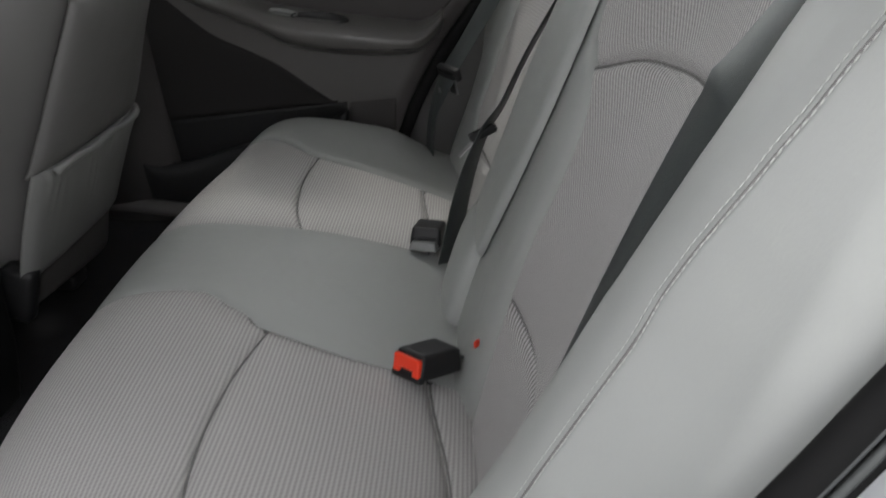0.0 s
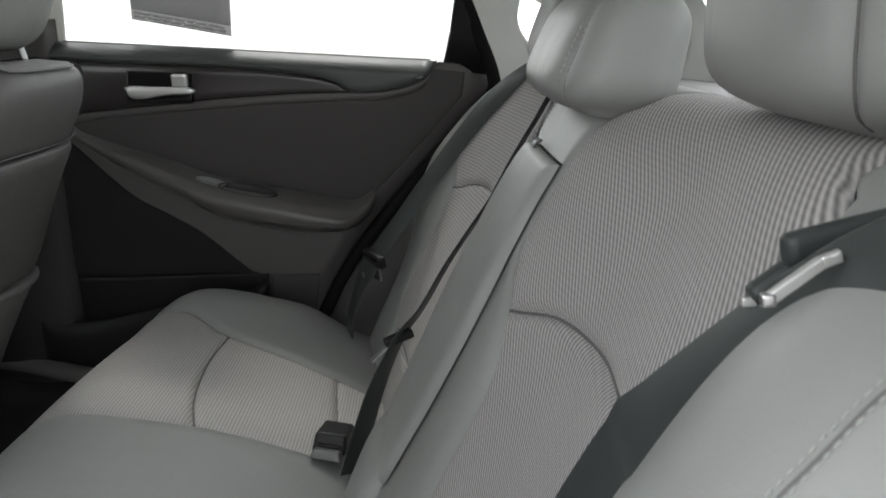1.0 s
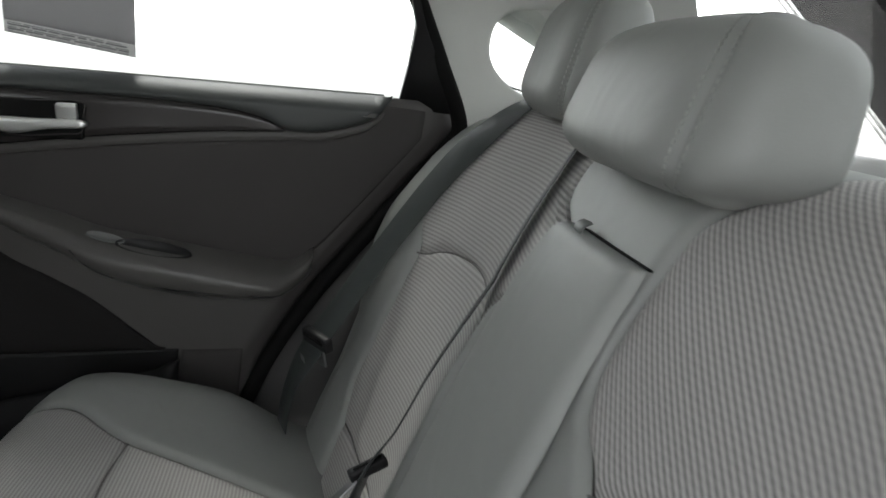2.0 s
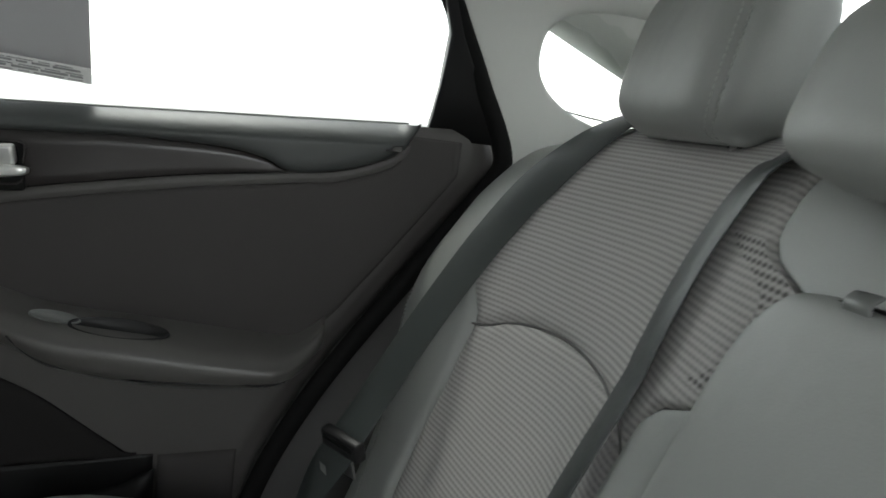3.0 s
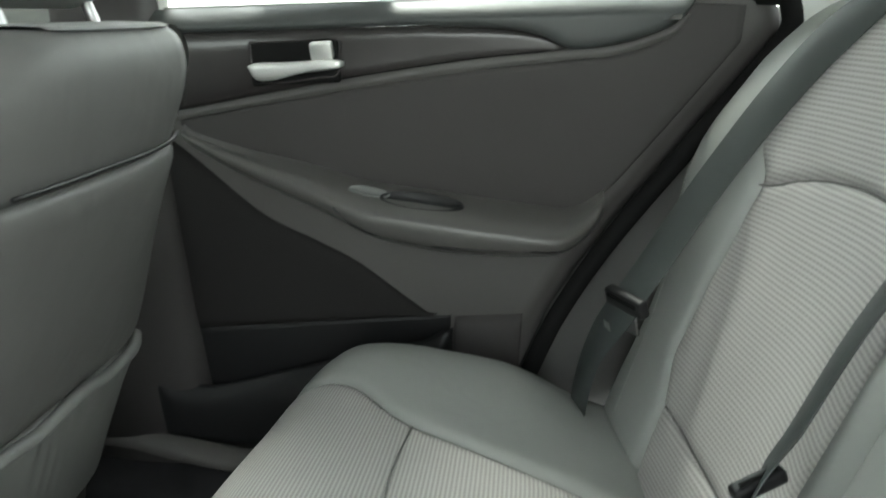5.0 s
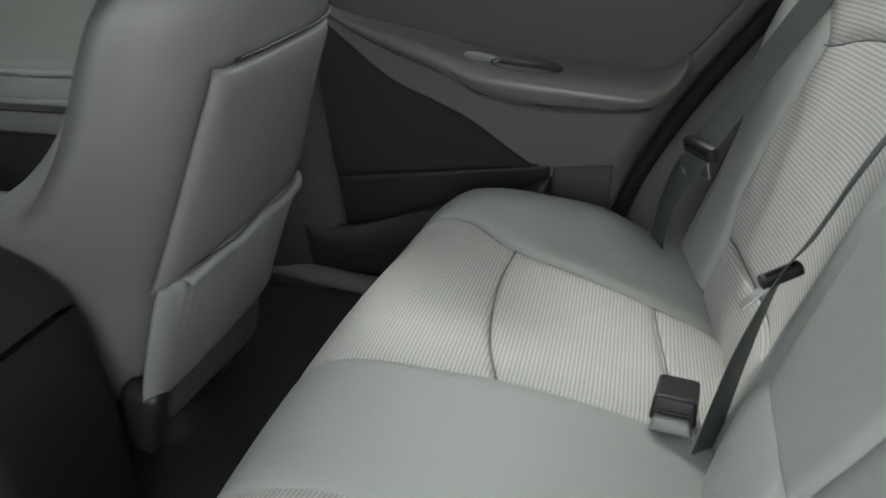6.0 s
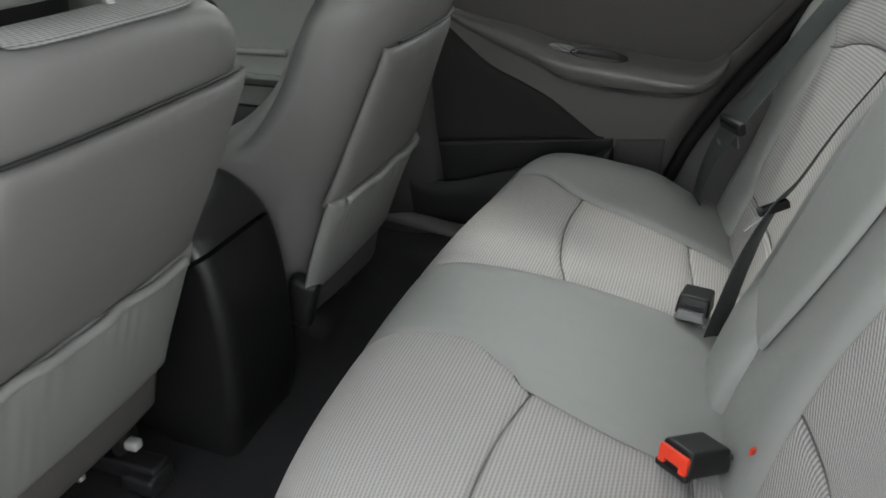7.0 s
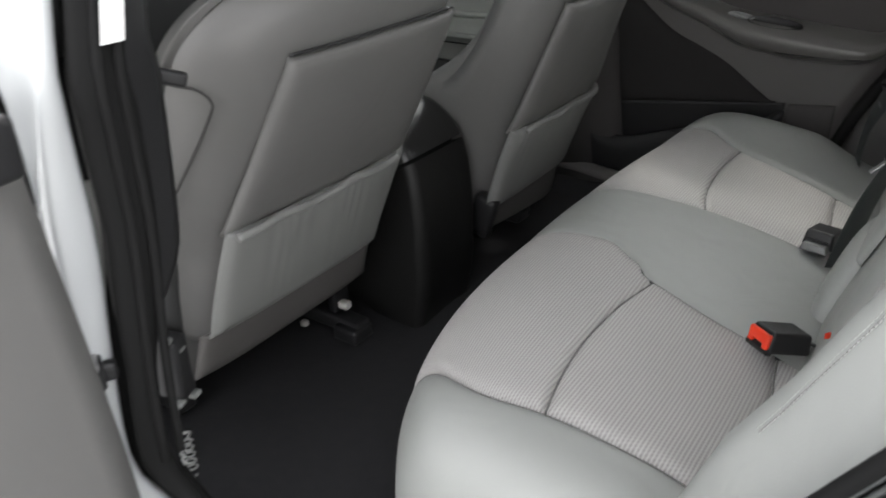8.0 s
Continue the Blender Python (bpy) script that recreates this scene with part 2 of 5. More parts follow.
def rbox(name, size, r, mat, parent, m=None, label="", seg=3, taper=1.0):
    """A box with rounded edges, its middle at the origin of m; taper narrows its top."""
    bm = bmesh.new()
    bmesh.ops.create_cube(bm, size=1.0)
    for v in bm.verts:
        k = taper if v.co.z > 0 else 1.0
        v.co = Vector((v.co.x * size[0] * k, v.co.y * size[1] * k, v.co.z * size[2]))
    bmesh.ops.bevel(bm, geom=bm.edges[:], offset=r, segments=seg, affect="EDGES", profile=0.6)
    if m is not None:
        bm.transform(m)
    vs = [v.co[:] for v in bm.verts]
    fs = [[v.index for v in f.verts] for f in bm.faces]
    bm.free()
    return part(name, vs, fs, mat, parent, label)


def smoothstep(a, b, x):
    t = np.clip((np.asarray(x, float) - a) / (b - a), 0, 1)
    return t * t * (3 - 2 * t)


def curve1(points):
    """A smooth function through (x, value) pairs."""
    c = smooth_curve(sorted(points), 160)
    return lambda x: np.interp(x, c[:, 0], c[:, 1])


def edge_dip(u, v, lu, lv, depth, width, sides=(1, 1, 1, 1)):
    """How far a padded panel sinks towards its seams: u, v run 0 to 1 over lu x lv metres."""
    d = np.zeros_like(u)
    for on, dist in zip(sides, (u * lu, (1 - u) * lu, v * lv, (1 - v) * lv)):
        if on:
            d = np.maximum(d, on * depth * np.exp(-(dist / width) ** 1.3))
    return d


# ---- the place: ground and car shell ----
def flat(name, x0, x1, y0, y1, z, mat, kind_label, category):
    p = np.array([[[x0, y0, z], [x0, y1, z]], [[x1, y0, z], [x1, y1, z]]], float)
    return tagged(grid(name, p, mat, None), kind_label, category, kind="structure")


flat("ground", -600, 600, -600, 600, -0.32, GROUND, "pale concrete yard under a white overcast sky", "ground")

# Unseen dark wall, added to hold back light through the windscreen.
FRONT = material("dark_light_block", (0.10, 0.10, 0.105), 0.8, grain=20, bump=0.2, dist=0.002, patch=1.2)
w = np.array([[[-3.4, y, z] for z in (-0.32, 3.4)] for y in (-0.6, 6.0)])
tagged(grid("light_block_ahead", w, FRONT, None, thick=0.2), "unseen dark wall added ahead of the car to cut front light", "wall", kind="structure")


# ---- rear bench: cushion ----
PROFILE = smooth_curve([(0.13, 0.196), (0.08, 0.224), (0.0, 0.250), (-0.1, 0.270), (-0.2, 0.280), (-0.27, 0.281), (-0.325, 0.273),
                        (-0.365, 0.250), (-0.39, 0.212), (-0.398, 0.165), (-0.39, 0.11), (-0.375, 0.04)], 260)
_s = np.r_[0, np.cumsum(np.linalg.norm(np.diff(PROFILE, axis=0), axis=1))]
_s -= np.interp(-0.0, -PROFILE[:120, 0], _s[:120])
S_BACK, S_FRONT = _s[0], _s[-1]
LATERAL = smooth_curve([(0, 0.0), (0.2, 0.0), (0.40, 0.0), (0.46, -0.001), (0.50, 0.001), (0.535, -0.006), (0.562, -0.025), (0.577, -0.06), (0.583, -0.12), (0.585, -0.22)], 200)
_t = np.r_[0, np.cumsum(np.linalg.norm(np.diff(LATERAL, axis=0), axis=1))]
T_END = _t[-1]
LATFAR = smooth_curve([(0, 0.0), (0.2, 0.0), (0.40, 0.0), (0.46, 0.003), (0.52, 0.013), (0.57, 0.018), (0.61, 0.008), (0.635, -0.02), (0.648, -0.08), (0.65, -0.22)], 200)
_tf = np.r_[0, np.cumsum(np.linalg.norm(np.diff(LATFAR, axis=0), axis=1))]
T_FAR = _tf[-1]


def cushion_place(s, t):
    """Place on the bench's top: s metres forwards along its profile, t metres across (far side: plus)."""
    a, side = np.abs(t), np.sign(t)
    x, z = np.interp(s, _s, PROFILE[:, 0]), np.interp(s, _s, PROFILE[:, 1])
    y = np.where(t > 0, np.interp(a, _tf, LATFAR[:, 0]), np.interp(a, _t, LATERAL[:, 0]))
    dz = np.where(t > 0, np.interp(a, _tf, LATFAR[:, 1]), np.interp(a, _t, LATERAL[:, 1]))
    dz = dz - 0.03 * smoothstep(0.45, 0.6, t) * smoothstep(0.09, -0.06, s)
    x = x + np.where(t > 0, 0.05, 0.075) * (np.minimum(y, 0.585) / np.where(t > 0, 0.56, 0.47)) ** 3.2 * smoothstep(0.12, 0.42, s)
    hollow = -0.007 * np.exp(-((a - 0.30) / 0.12) ** 2) * smoothstep(0.28, 0.05, s)
    return np.stack([x, side * y, np.maximum(z + dz * (0.35 + 0.65 * smoothstep(-0.1, 0.05, s)) + hollow, 0.02)], -1)


def cushion_panel(name, mat, parent, sa, sb, ta, tb, nu, nv, sides, dip=0.008, wide=0.006, puff=0.0):
    """A padded panel between curves: sa(t), sb(t) along, ta(s), tb(s) across."""
    u, v = np.meshgrid(0.5 - 0.5 * np.cos(np.pi * np.linspace(0, 1, nu)), 0.5 - 0.5 * np.cos(np.pi * np.linspace(0, 1, nv)), indexing="ij")
    s = 0.5 * (sa(0) + sb(0)) + 0 * u
    for _ in range(4):
        t = ta(s) * (1 - u) + tb(s) * u
        s = sa(t) * (1 - v) + sb(t) * v
    p = cushion_place(s, t)
    lu, lv = float(np.abs(tb(s) - ta(s)).mean()), float(np.abs(sb(t) - sa(t)).mean())
    d = edge_dip(u, v, lu, lv, dip, wide, sides) - puff * 16 * u * (1 - u) * v * (1 - v)
    n = np.cross(np.gradient(p, axis=1), np.gradient(p, axis=0))
    n /= np.linalg.norm(n, axis=-1, keepdims=True) + 1e-12
    if n[nu // 2, nv // 4, 2] < 0:
        n = -n
    uv = np.stack([t, s], -1)
    return grid(name, p - n * d[..., None], mat, parent, uv=uv, flip=True)


bench = thing("rear_seat_cushion", "grey rear bench cushion with ribbed cloth inserts and a smooth middle", "car seat", at=(-0.15, 0, 0.02))
near_mid = curve1([(-0.14, -0.160), (0.0, -0.157), (0.061, -0.151), (0.137, -0.130), (0.16, -0.118), (0.175, -0.098), (0.20, -0.084), (0.22, -0.066), (0.24, -0.057), (0.28, -0.055), (0.34, -0.058), (0.5, -0.06), (0.7, -0.06)])
far_mid = curve1([(-0.14, 0.141), (0.0, 0.141), (0.16, 0.141), (0.24, 0.138), (0.357, 0.143), (0.5, 0.14), (0.7, 0.14)])
seam_near = curve1([(-0.14, -0.44), (0.0, -0.44), (0.046, -0.443), (0.135, -0.452), (0.226, -0.469), (0.29, -0.465), (0.382, -0.445), (0.5, -0.44), (0.7, -0.44)])
seam_far = curve1([(-0.14, 0.37), (-0.011, 0.385), (0.05, 0.398), (0.10, 0.410), (0.18, 0.434), (0.217, 0.453), (0.28, 0.495), (0.35, 0.51), (0.5, 0.52), (0.7, 0.52)])
arc_near = curve1([(-0.6, 0.10), (-0.452, 0.1415), (-0.373, 0.1585), (-0.302, 0.165), (-0.235, 0.1625), (-0.195, 0.158), (-0.136, 0.1465), (-0.04, 0.125)])
arc_far = curve1([(0.04, 0.13), (0.141, 0.157), (0.20, 0.175), (0.265, 0.186), (0.349, 0.192), (0.437, 0.186), (0.6, 0.17)])
back_near = curve1([(-0.6, -0.085), (-0.45, -0.080), (-0.297, -0.070), (-0.174, -0.045), (0.0, -0.03)])
back_far = curve1([(0.0, -0.03), (0.232, -0.025), (0.385, -0.008), (0.6, 0.0)])
hold = lambda c: (lambda q: c + 0 * np.asarray(q, float))
ALL = (1, 1, 1, 1)
cushion_panel("middle_panel", LEATHER, bench, hold(S_BACK), hold(S_FRONT), near_mid, far_mid, 30, 110, (0.4, 0.4, 0, 0), puff=0.002)
for ta, tb, arc, back, ea, eb in ((seam_near, near_mid, arc_near, back_near, 1, 0.4), (far_mid, seam_far, arc_far, back_far, 0.4, 1)):
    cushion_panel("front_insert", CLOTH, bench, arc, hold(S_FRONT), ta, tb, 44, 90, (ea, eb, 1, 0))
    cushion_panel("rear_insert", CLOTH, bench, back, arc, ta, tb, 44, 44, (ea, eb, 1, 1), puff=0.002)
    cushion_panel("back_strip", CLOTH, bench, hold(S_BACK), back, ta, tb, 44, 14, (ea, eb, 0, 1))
cushion_panel("side_bolster", LEATHER, bench, hold(S_BACK), hold(S_FRONT), hold(-T_END), seam_near, 40, 110, (0, 1, 0, 0), puff=0.003)
cushion_panel("side_bolster", LEATHER, bench, hold(S_BACK), hold(S_FRONT), seam_far, hold(T_FAR), 40, 110, (1, 0, 0, 0), puff=0.003)



def seam(place, s, t, parent, drop, r=0.0013):
    """A sunken dark seam along s, t."""
    p = place(np.asarray(s, float), np.asarray(t, float)) + np.asarray(drop)
    return tube("seam", [tuple(q) for q in p[::3]], r, SEAM, parent, n=70, sides=6)


for ta, tb, arc, back in ((seam_near, near_mid, arc_near, back_near), (far_mid, seam_far, arc_far, back_far)):
    for c in (arc, back):
        t = np.linspace(float(ta(c(0.3 if ta is far_mid else -0.3))), float(tb(c(0.3 if ta is far_mid else -0.3))), 46)
        seam(cushion_place, c(t), t, bench, (0.0, 0, -0.0065))
s = np.linspace(-0.05, 0.42, 61)
seam(cushion_place, s, seam_near(s), bench, (0, 0, -0.0070), 0.0010)
seam(cushion_place, s, seam_far(s), bench, (0, 0, -0.0070), 0.0010)
s = np.linspace(0.0, 0.15, 61)
seam(cushion_place, s, near_mid(s), bench, (0, 0, -0.0030), 0.0007)

# ---- rear bench: backrest ----
BPROF = smooth_curve([(0.060, 0.19), (0.078, 0.26), (0.10, 0.33), (0.128, 0.42), (0.162, 0.53), (0.20, 0.64), (0.232, 0.715), (0.256, 0.753), (0.290, 0.775), (0.335, 0.780), (0.385, 0.772)], 260)
_bs = np.r_[0, np.cumsum(np.linalg.norm(np.diff(BPROF, axis=0), axis=1))]
_bs += 0.19
B_LOW, B_TOP = _bs[0], _bs[-1]


S_OF = lambda z: np.interp(z, BPROF[:230, 1], _bs[:230])


def back_place(s, t):
    """Place on the backrest: s metres up along its profile, t metres across."""
    a = np.abs(t)
    x, z = np.interp(s, _bs, BPROF[:, 0]), np.interp(s, _bs, BPROF[:, 1])
    far = t > 0
    crest = 0.52 + 0.2 * np.clip(z - 0.55, 0, 0.1)
    proud = np.interp(z, (0.3, 0.39, 0.46, 0.513, 0.56, 0.62, 0.68, 0.74, 0.78), (0.06, 0.058, 0.043, 0.036, 0.031, 0.028, 0.024, 0.015, 0.0))
    hollow = 0.028 * np.exp(-((a - 0.29) / 0.125) ** 2) * smoothstep(B_TOP - 0.06, B_TOP - 0.2, s)
    swell = np.interp(z, (0.35, 0.43, 0.50, 0.55, 0.59, 0.616, 0.642, 0.678, 0.697, 0.715, 0.74, 0.78), (0.021, 0.026, 0.044, 0.054, 0.055, 0.050, 0.043, 0.034, 0.026, 0.019, 0.010, 0.0))
    wing = np.where(far, -swell * smoothstep(0.42, 0.585, a), -proud * smoothstep(0.462, crest + 0.004, a))
    fall = np.where(far, swell * smoothstep(0.60, 0.67, a) + 0.07 * smoothstep(0.61, 0.69, a) * smoothstep(0.5, 0.72, z), (proud + 0.012) * smoothstep(crest + 0.02, crest + 0.105, a) + 0.06 * smoothstep(0.614, 0.64, a))
    fall = fall + 0.12 * smoothstep(0.665, 0.73, a) ** 1.5
    inner = -np.where(far, 0.012 * np.exp(-((a - 0.150) / 0.025) ** 2), 0.007 * np.exp(-((a - 0.145) / 0.034) ** 2)) * smoothstep(0.66, 0.52, s)
    z = z - 0.045 * smoothstep(0.45, 0.66, a) * smoothstep(0.72, 0.9, s)
    return np.stack([x + hollow + wing + fall + inner, t + 0 * x, z], -1)


def back_panel(name, mat, parent, sa, sb, ta, tb, nu, nv, sides, dip=0.008, wide=0.006, puff=0.0, forward=0.0):
    u, v = np.meshgrid(0.5 - 0.5 * np.cos(np.pi * np.linspace(0, 1, nu)), 0.5 - 0.5 * np.cos(np.pi * np.linspace(0, 1, nv)), indexing="ij")
    s = 0.5 * (sa(0) + sb(0)) + 0 * u
    for _ in range(4):
        t = ta(s) * (1 - u) + tb(s) * u
        s = sa(t) * (1 - v) + sb(t) * v
    p = back_place(s, t)
    lu, lv = float(np.abs(tb(s) - ta(s)).mean()), float(np.abs(sb(t) - sa(t)).mean())
    d = edge_dip(u, v, lu, lv, dip, wide, sides) - puff * 16 * u * (1 - u) * v * (1 - v) - forward
    n = np.cross(np.gradient(p, axis=0), np.gradient(p, axis=1))
    n /= np.linalg.norm(n, axis=-1, keepdims=True) + 1e-12
    if n[nu // 2, nv // 4, 0] > 0:
        n = -n
    return grid(name, p - n * d[..., None], mat, parent, uv=np.stack([t, s], -1), flip=False)


rest = thing("rear_bench_back", "grey rear backrest with ribbed cloth inserts and a folded middle armrest", "car seat", at=(0.2, 0, 0.2))
seam_in = []
for side in (-1, 1):
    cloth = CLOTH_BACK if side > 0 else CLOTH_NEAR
    if side > 0:
        rim = ((0.19, 0.46), (0.30, 0.474), (0.332, 0.487), (0.36, 0.501), (0.395, 0.500), (0.44, 0.497), (0.49, 0.486), (0.525, 0.483), (0.565, 0.480), (0.60, 0.503), (0.636, 0.517), (0.68, 0.515), (0.72, 0.505), (0.76, 0.475), (0.78, 0.45))
        rim_in = ((0.19, 0.225), (0.25, 0.215), (0.33, 0.20), (0.42, 0.187), (0.54, 0.182), (0.592, 0.174), (0.61, 0.140), (0.63, 0.09), (0.65, 0.07), (0.68, 0.068), (0.695, 0.09), (0.708, 0.132), (0.73, 0.145), (0.78, 0.145))
        bow = ((0.05, 0.53), (0.15, 0.55), (0.20, 0.565), (0.253, 0.576), (0.333, 0.587), (0.391, 0.585), (0.44, 0.576), (0.478, 0.562), (0.6, 0.55))
        tucked = ((0.12, 0.300), (0.20, 0.297), (0.304, 0.297), (0.377, 0.301), (0.443, 0.306), (0.55, 0.31))
    else:
        rim = ((0.19, 0.425), (0.37, 0.435), (0.46, 0.440), (0.555, 0.443), (0.62, 0.455), (0.68, 0.480), (0.72, 0.487), (0.76, 0.465), (0.78, 0.44))
        rim_in = ((0.19, 0.215), (0.25, 0.20), (0.33, 0.18), (0.42, 0.172), (0.48, 0.177), (0.538, 0.172), (0.58, 0.140), (0.605, 0.100), (0.63, 0.083), (0.66, 0.079), (0.695, 0.079), (0.715, 0.079), (0.735, 0.083), (0.76, 0.110), (0.78, 0.125))
        bow = ((0.05, 0.55), (0.157, 0.585), (0.215, 0.604), (0.284, 0.613), (0.362, 0.621), (0.42, 0.623), (0.5, 0.60), (0.6, 0.58))
        tucked = ((0.12, 0.353), (0.172, 0.353), (0.215, 0.351), (0.316, 0.348), (0.45, 0.34), (0.55, 0.335))
    outer = curve1([(S_OF(z), side * a) for z, a in rim] + [(1.1, side * 0.44)])
    inner = curve1([(S_OF(z), side * a) for z, a in rim_in] + [(1.1, side * 0.13)])
    seam_in.append(inner)
    arc = curve1([(side * a, S_OF(z)) for a, z in bow])
    a, b = (outer, inner) if side < 0 else (inner, outer)
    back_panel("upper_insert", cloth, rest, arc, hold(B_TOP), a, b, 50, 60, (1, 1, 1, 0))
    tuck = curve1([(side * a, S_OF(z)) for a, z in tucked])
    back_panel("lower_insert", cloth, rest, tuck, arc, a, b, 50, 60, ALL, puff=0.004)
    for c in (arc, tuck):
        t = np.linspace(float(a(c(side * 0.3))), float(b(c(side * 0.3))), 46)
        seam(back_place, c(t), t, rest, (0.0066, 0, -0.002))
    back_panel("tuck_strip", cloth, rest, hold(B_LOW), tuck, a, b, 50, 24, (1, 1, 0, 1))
    edge = hold(0.73 if side > 0 else -0.638)
    a, b = (edge, outer) if side < 0 else (outer, edge)
    back_panel("outer_bolster", LEATHER, rest, hold(B_LOW), hold(B_TOP), a, b, 40, 90, (side > 0, side < 0, 0, 0))
back_panel("middle_shell", LEATHER, rest, hold(B_LOW), hold(B_TOP), seam_in[0], seam_in[1], 40, 80, (1, 1, 0, 0))


back_panel("side_strip", HOLES, rest, hold(S_OF(0.625)), hold(S_OF(0.715)), lambda s: seam_in[1](s) + 0.004, lambda s: seam_in[1](s) + 0.045, 14, 30, (0, 0, 0, 0), forward=0.0012)
back_panel("core", SHELL, rest, hold(B_LOW), hold(B_TOP - 0.06), hold(-0.60), hold(0.60), 30, 50, (0, 0, 0, 0), forward=-0.015)


def armrest():
    """The folded middle armrest, a padded panel set flush in the backrest, with its pull strap and the rounded pad below."""
    edge_far = curve1([(S_OF(z), y) for z, y in ((0.322, 0.090), (0.332, 0.104), (0.36, 0.112), (0.42, 0.117), (0.51, 0.119), (0.60, 0.116), (0.650, 0.112), (0.675, 0.104), (0.690, 0.090), (0.699, 0.066))])
    edge_near = curve1([(S_OF(z), y) for z, y in ((0.322, -0.030), (0.332, -0.040), (0.36, -0.048), (0.42, -0.066), (0.51, -0.086), (0.57, -0.088), (0.61, -0.084), (0.66, -0.080), (0.690, -0.079), (0.702, -0.074))])
    arm = back_panel("armrest", LEATHER, rest, hold(S_OF(0.322)), hold(S_OF(0.701)), edge_near, edge_far, 70, 90, (0.5, 1, 0.6, 0.8), dip=0.020, wide=0.0055, forward=0.013, puff=0.002)
    tagged(arm, "smooth grey folded armrest with a pull strap")
    y = np.linspace(-0.082, 0.070, 30)
    lip = back_place(S_OF(0.6995 - 0.006 * smoothstep(0.03, 0.09, y)), y) + np.array((-0.004, 0, 0.0012))
    tube("gap", [tuple(q) for q in lip[::2]], 0.0014, RUBBER, rest, n=50, flat=0.7)
    c = back_place(np.array(S_OF(0.6985)), np.array(0.036)) + np.array((-0.009, 0, 0.002))
    ribbon("pull_strap", [c + np.array((0.005, 0.001, 0.006)), c + np.array((0.0, 0.0005, 0.003)), c + np.array((-0.0015, 0, -0.001)), c + np.array((0.0, 0, -0.005))], [(0, 1, 0)], 0.018, 0.0022, BUCKLE, arm, "grey pull strap", n=16)
    rings = []
    for z in np.linspace(0.20, 0.345, 26):
        k = math.sqrt(max(0.02, 1 - max(0.0, (z - 0.285) / 0.061) ** 3))
        c = back_place(np.array(S_OF(z)), np.array(0.05))
        a = np.linspace(0, 2 * np.pi, 40, endpoint=False)
        ca, sa = np.sign(np.cos(a)) * abs(np.cos(a)) ** 0.5, np.sign(np.sin(a)) * abs(np.sin(a)) ** 0.7
        mid = 0.058 - 0.25 * (0.345 - z)
        rings.append(np.stack([c[0] - 0.002 + 0.022 * k * sa, mid + 0.066 * (0.75 + 0.25 * k) * ca, z + 0 * a], -1))
    loft("lower_pad", rings, LEATHER, rest, "rounded grey pad below the armrest")


armrest()


def stitches(name, path, parent, gap=0.0052, size=0.0006, mat=THREAD):
    """A row of single stitches along places."""
    p = np.asarray(path, float)
    s = np.r_[0, np.cumsum(np.linalg.norm(np.diff(p, axis=0), axis=1))]
    vs, fs = [], []
    for k in range(int(s[-1] / gap)):
        a = np.array([np.interp(k * gap, s, c) for c in p.T])
        b = np.array([np.interp((k + 0.68) * gap, s, c) for c in p.T])
        tan = (b - a) / (np.linalg.norm(b - a) + 1e-9)
        q = np.cross(tan, (0.3, 0.2, 0.93))
        q /= np.linalg.norm(q)
        r = np.cross(tan, q)
        base = len(vs)
        for c, w in ((a, 0.5), (0.5 * (a + b), 1.0), (b, 0.5)):
            vs += [c + size * w * (q * ca + r * sa) for ca, sa in ((1, 0), (0, 1), (-1, 0), (0, -1))]
        for m in (0, 4):
            fs += [[base + m + i, base + m + (i + 1) % 4, base + m + 4 + (i + 1) % 4, base + m + 4 + i] for i in range(4)]
    return tagged(part(name, vs, fs, mat, parent), kind="stuff")


for side in (-1, 1):
    for off in (0.001, 0.005):
        s = np.linspace(S_OF(0.43 if side < 0 else 0.25), B_TOP - 0.04, 120)
        zs = np.interp(s, _bs, BPROF[:, 1])
        run = 0.58 + 0.18 * (zs - 0.40) if side > 0 else np.interp(zs, (0.475, 0.525, 0.576, 0.604, 0.637, 0.665, 0.70, 0.73), (0.555, 0.557, 0.560, 0.565, 0.573, 0.577, 0.578, 0.576))
        fine = (0.0044, 0.00055) if side < 0 else (0.0052, 0.0006)
        stitches("stitching", back_place(s, side * (run + off)) + np.array((-0.001, 0, 0.0005)), rest, *fine)
        if side < 0 and off > 0.003:
            line = back_place(s, -(run + 0.003)) + np.array((0.0004, 0, 0))
            tube("seam", [tuple(q) for q in line[::6]], 0.0008, SEAM, rest, n=90, sides=6)


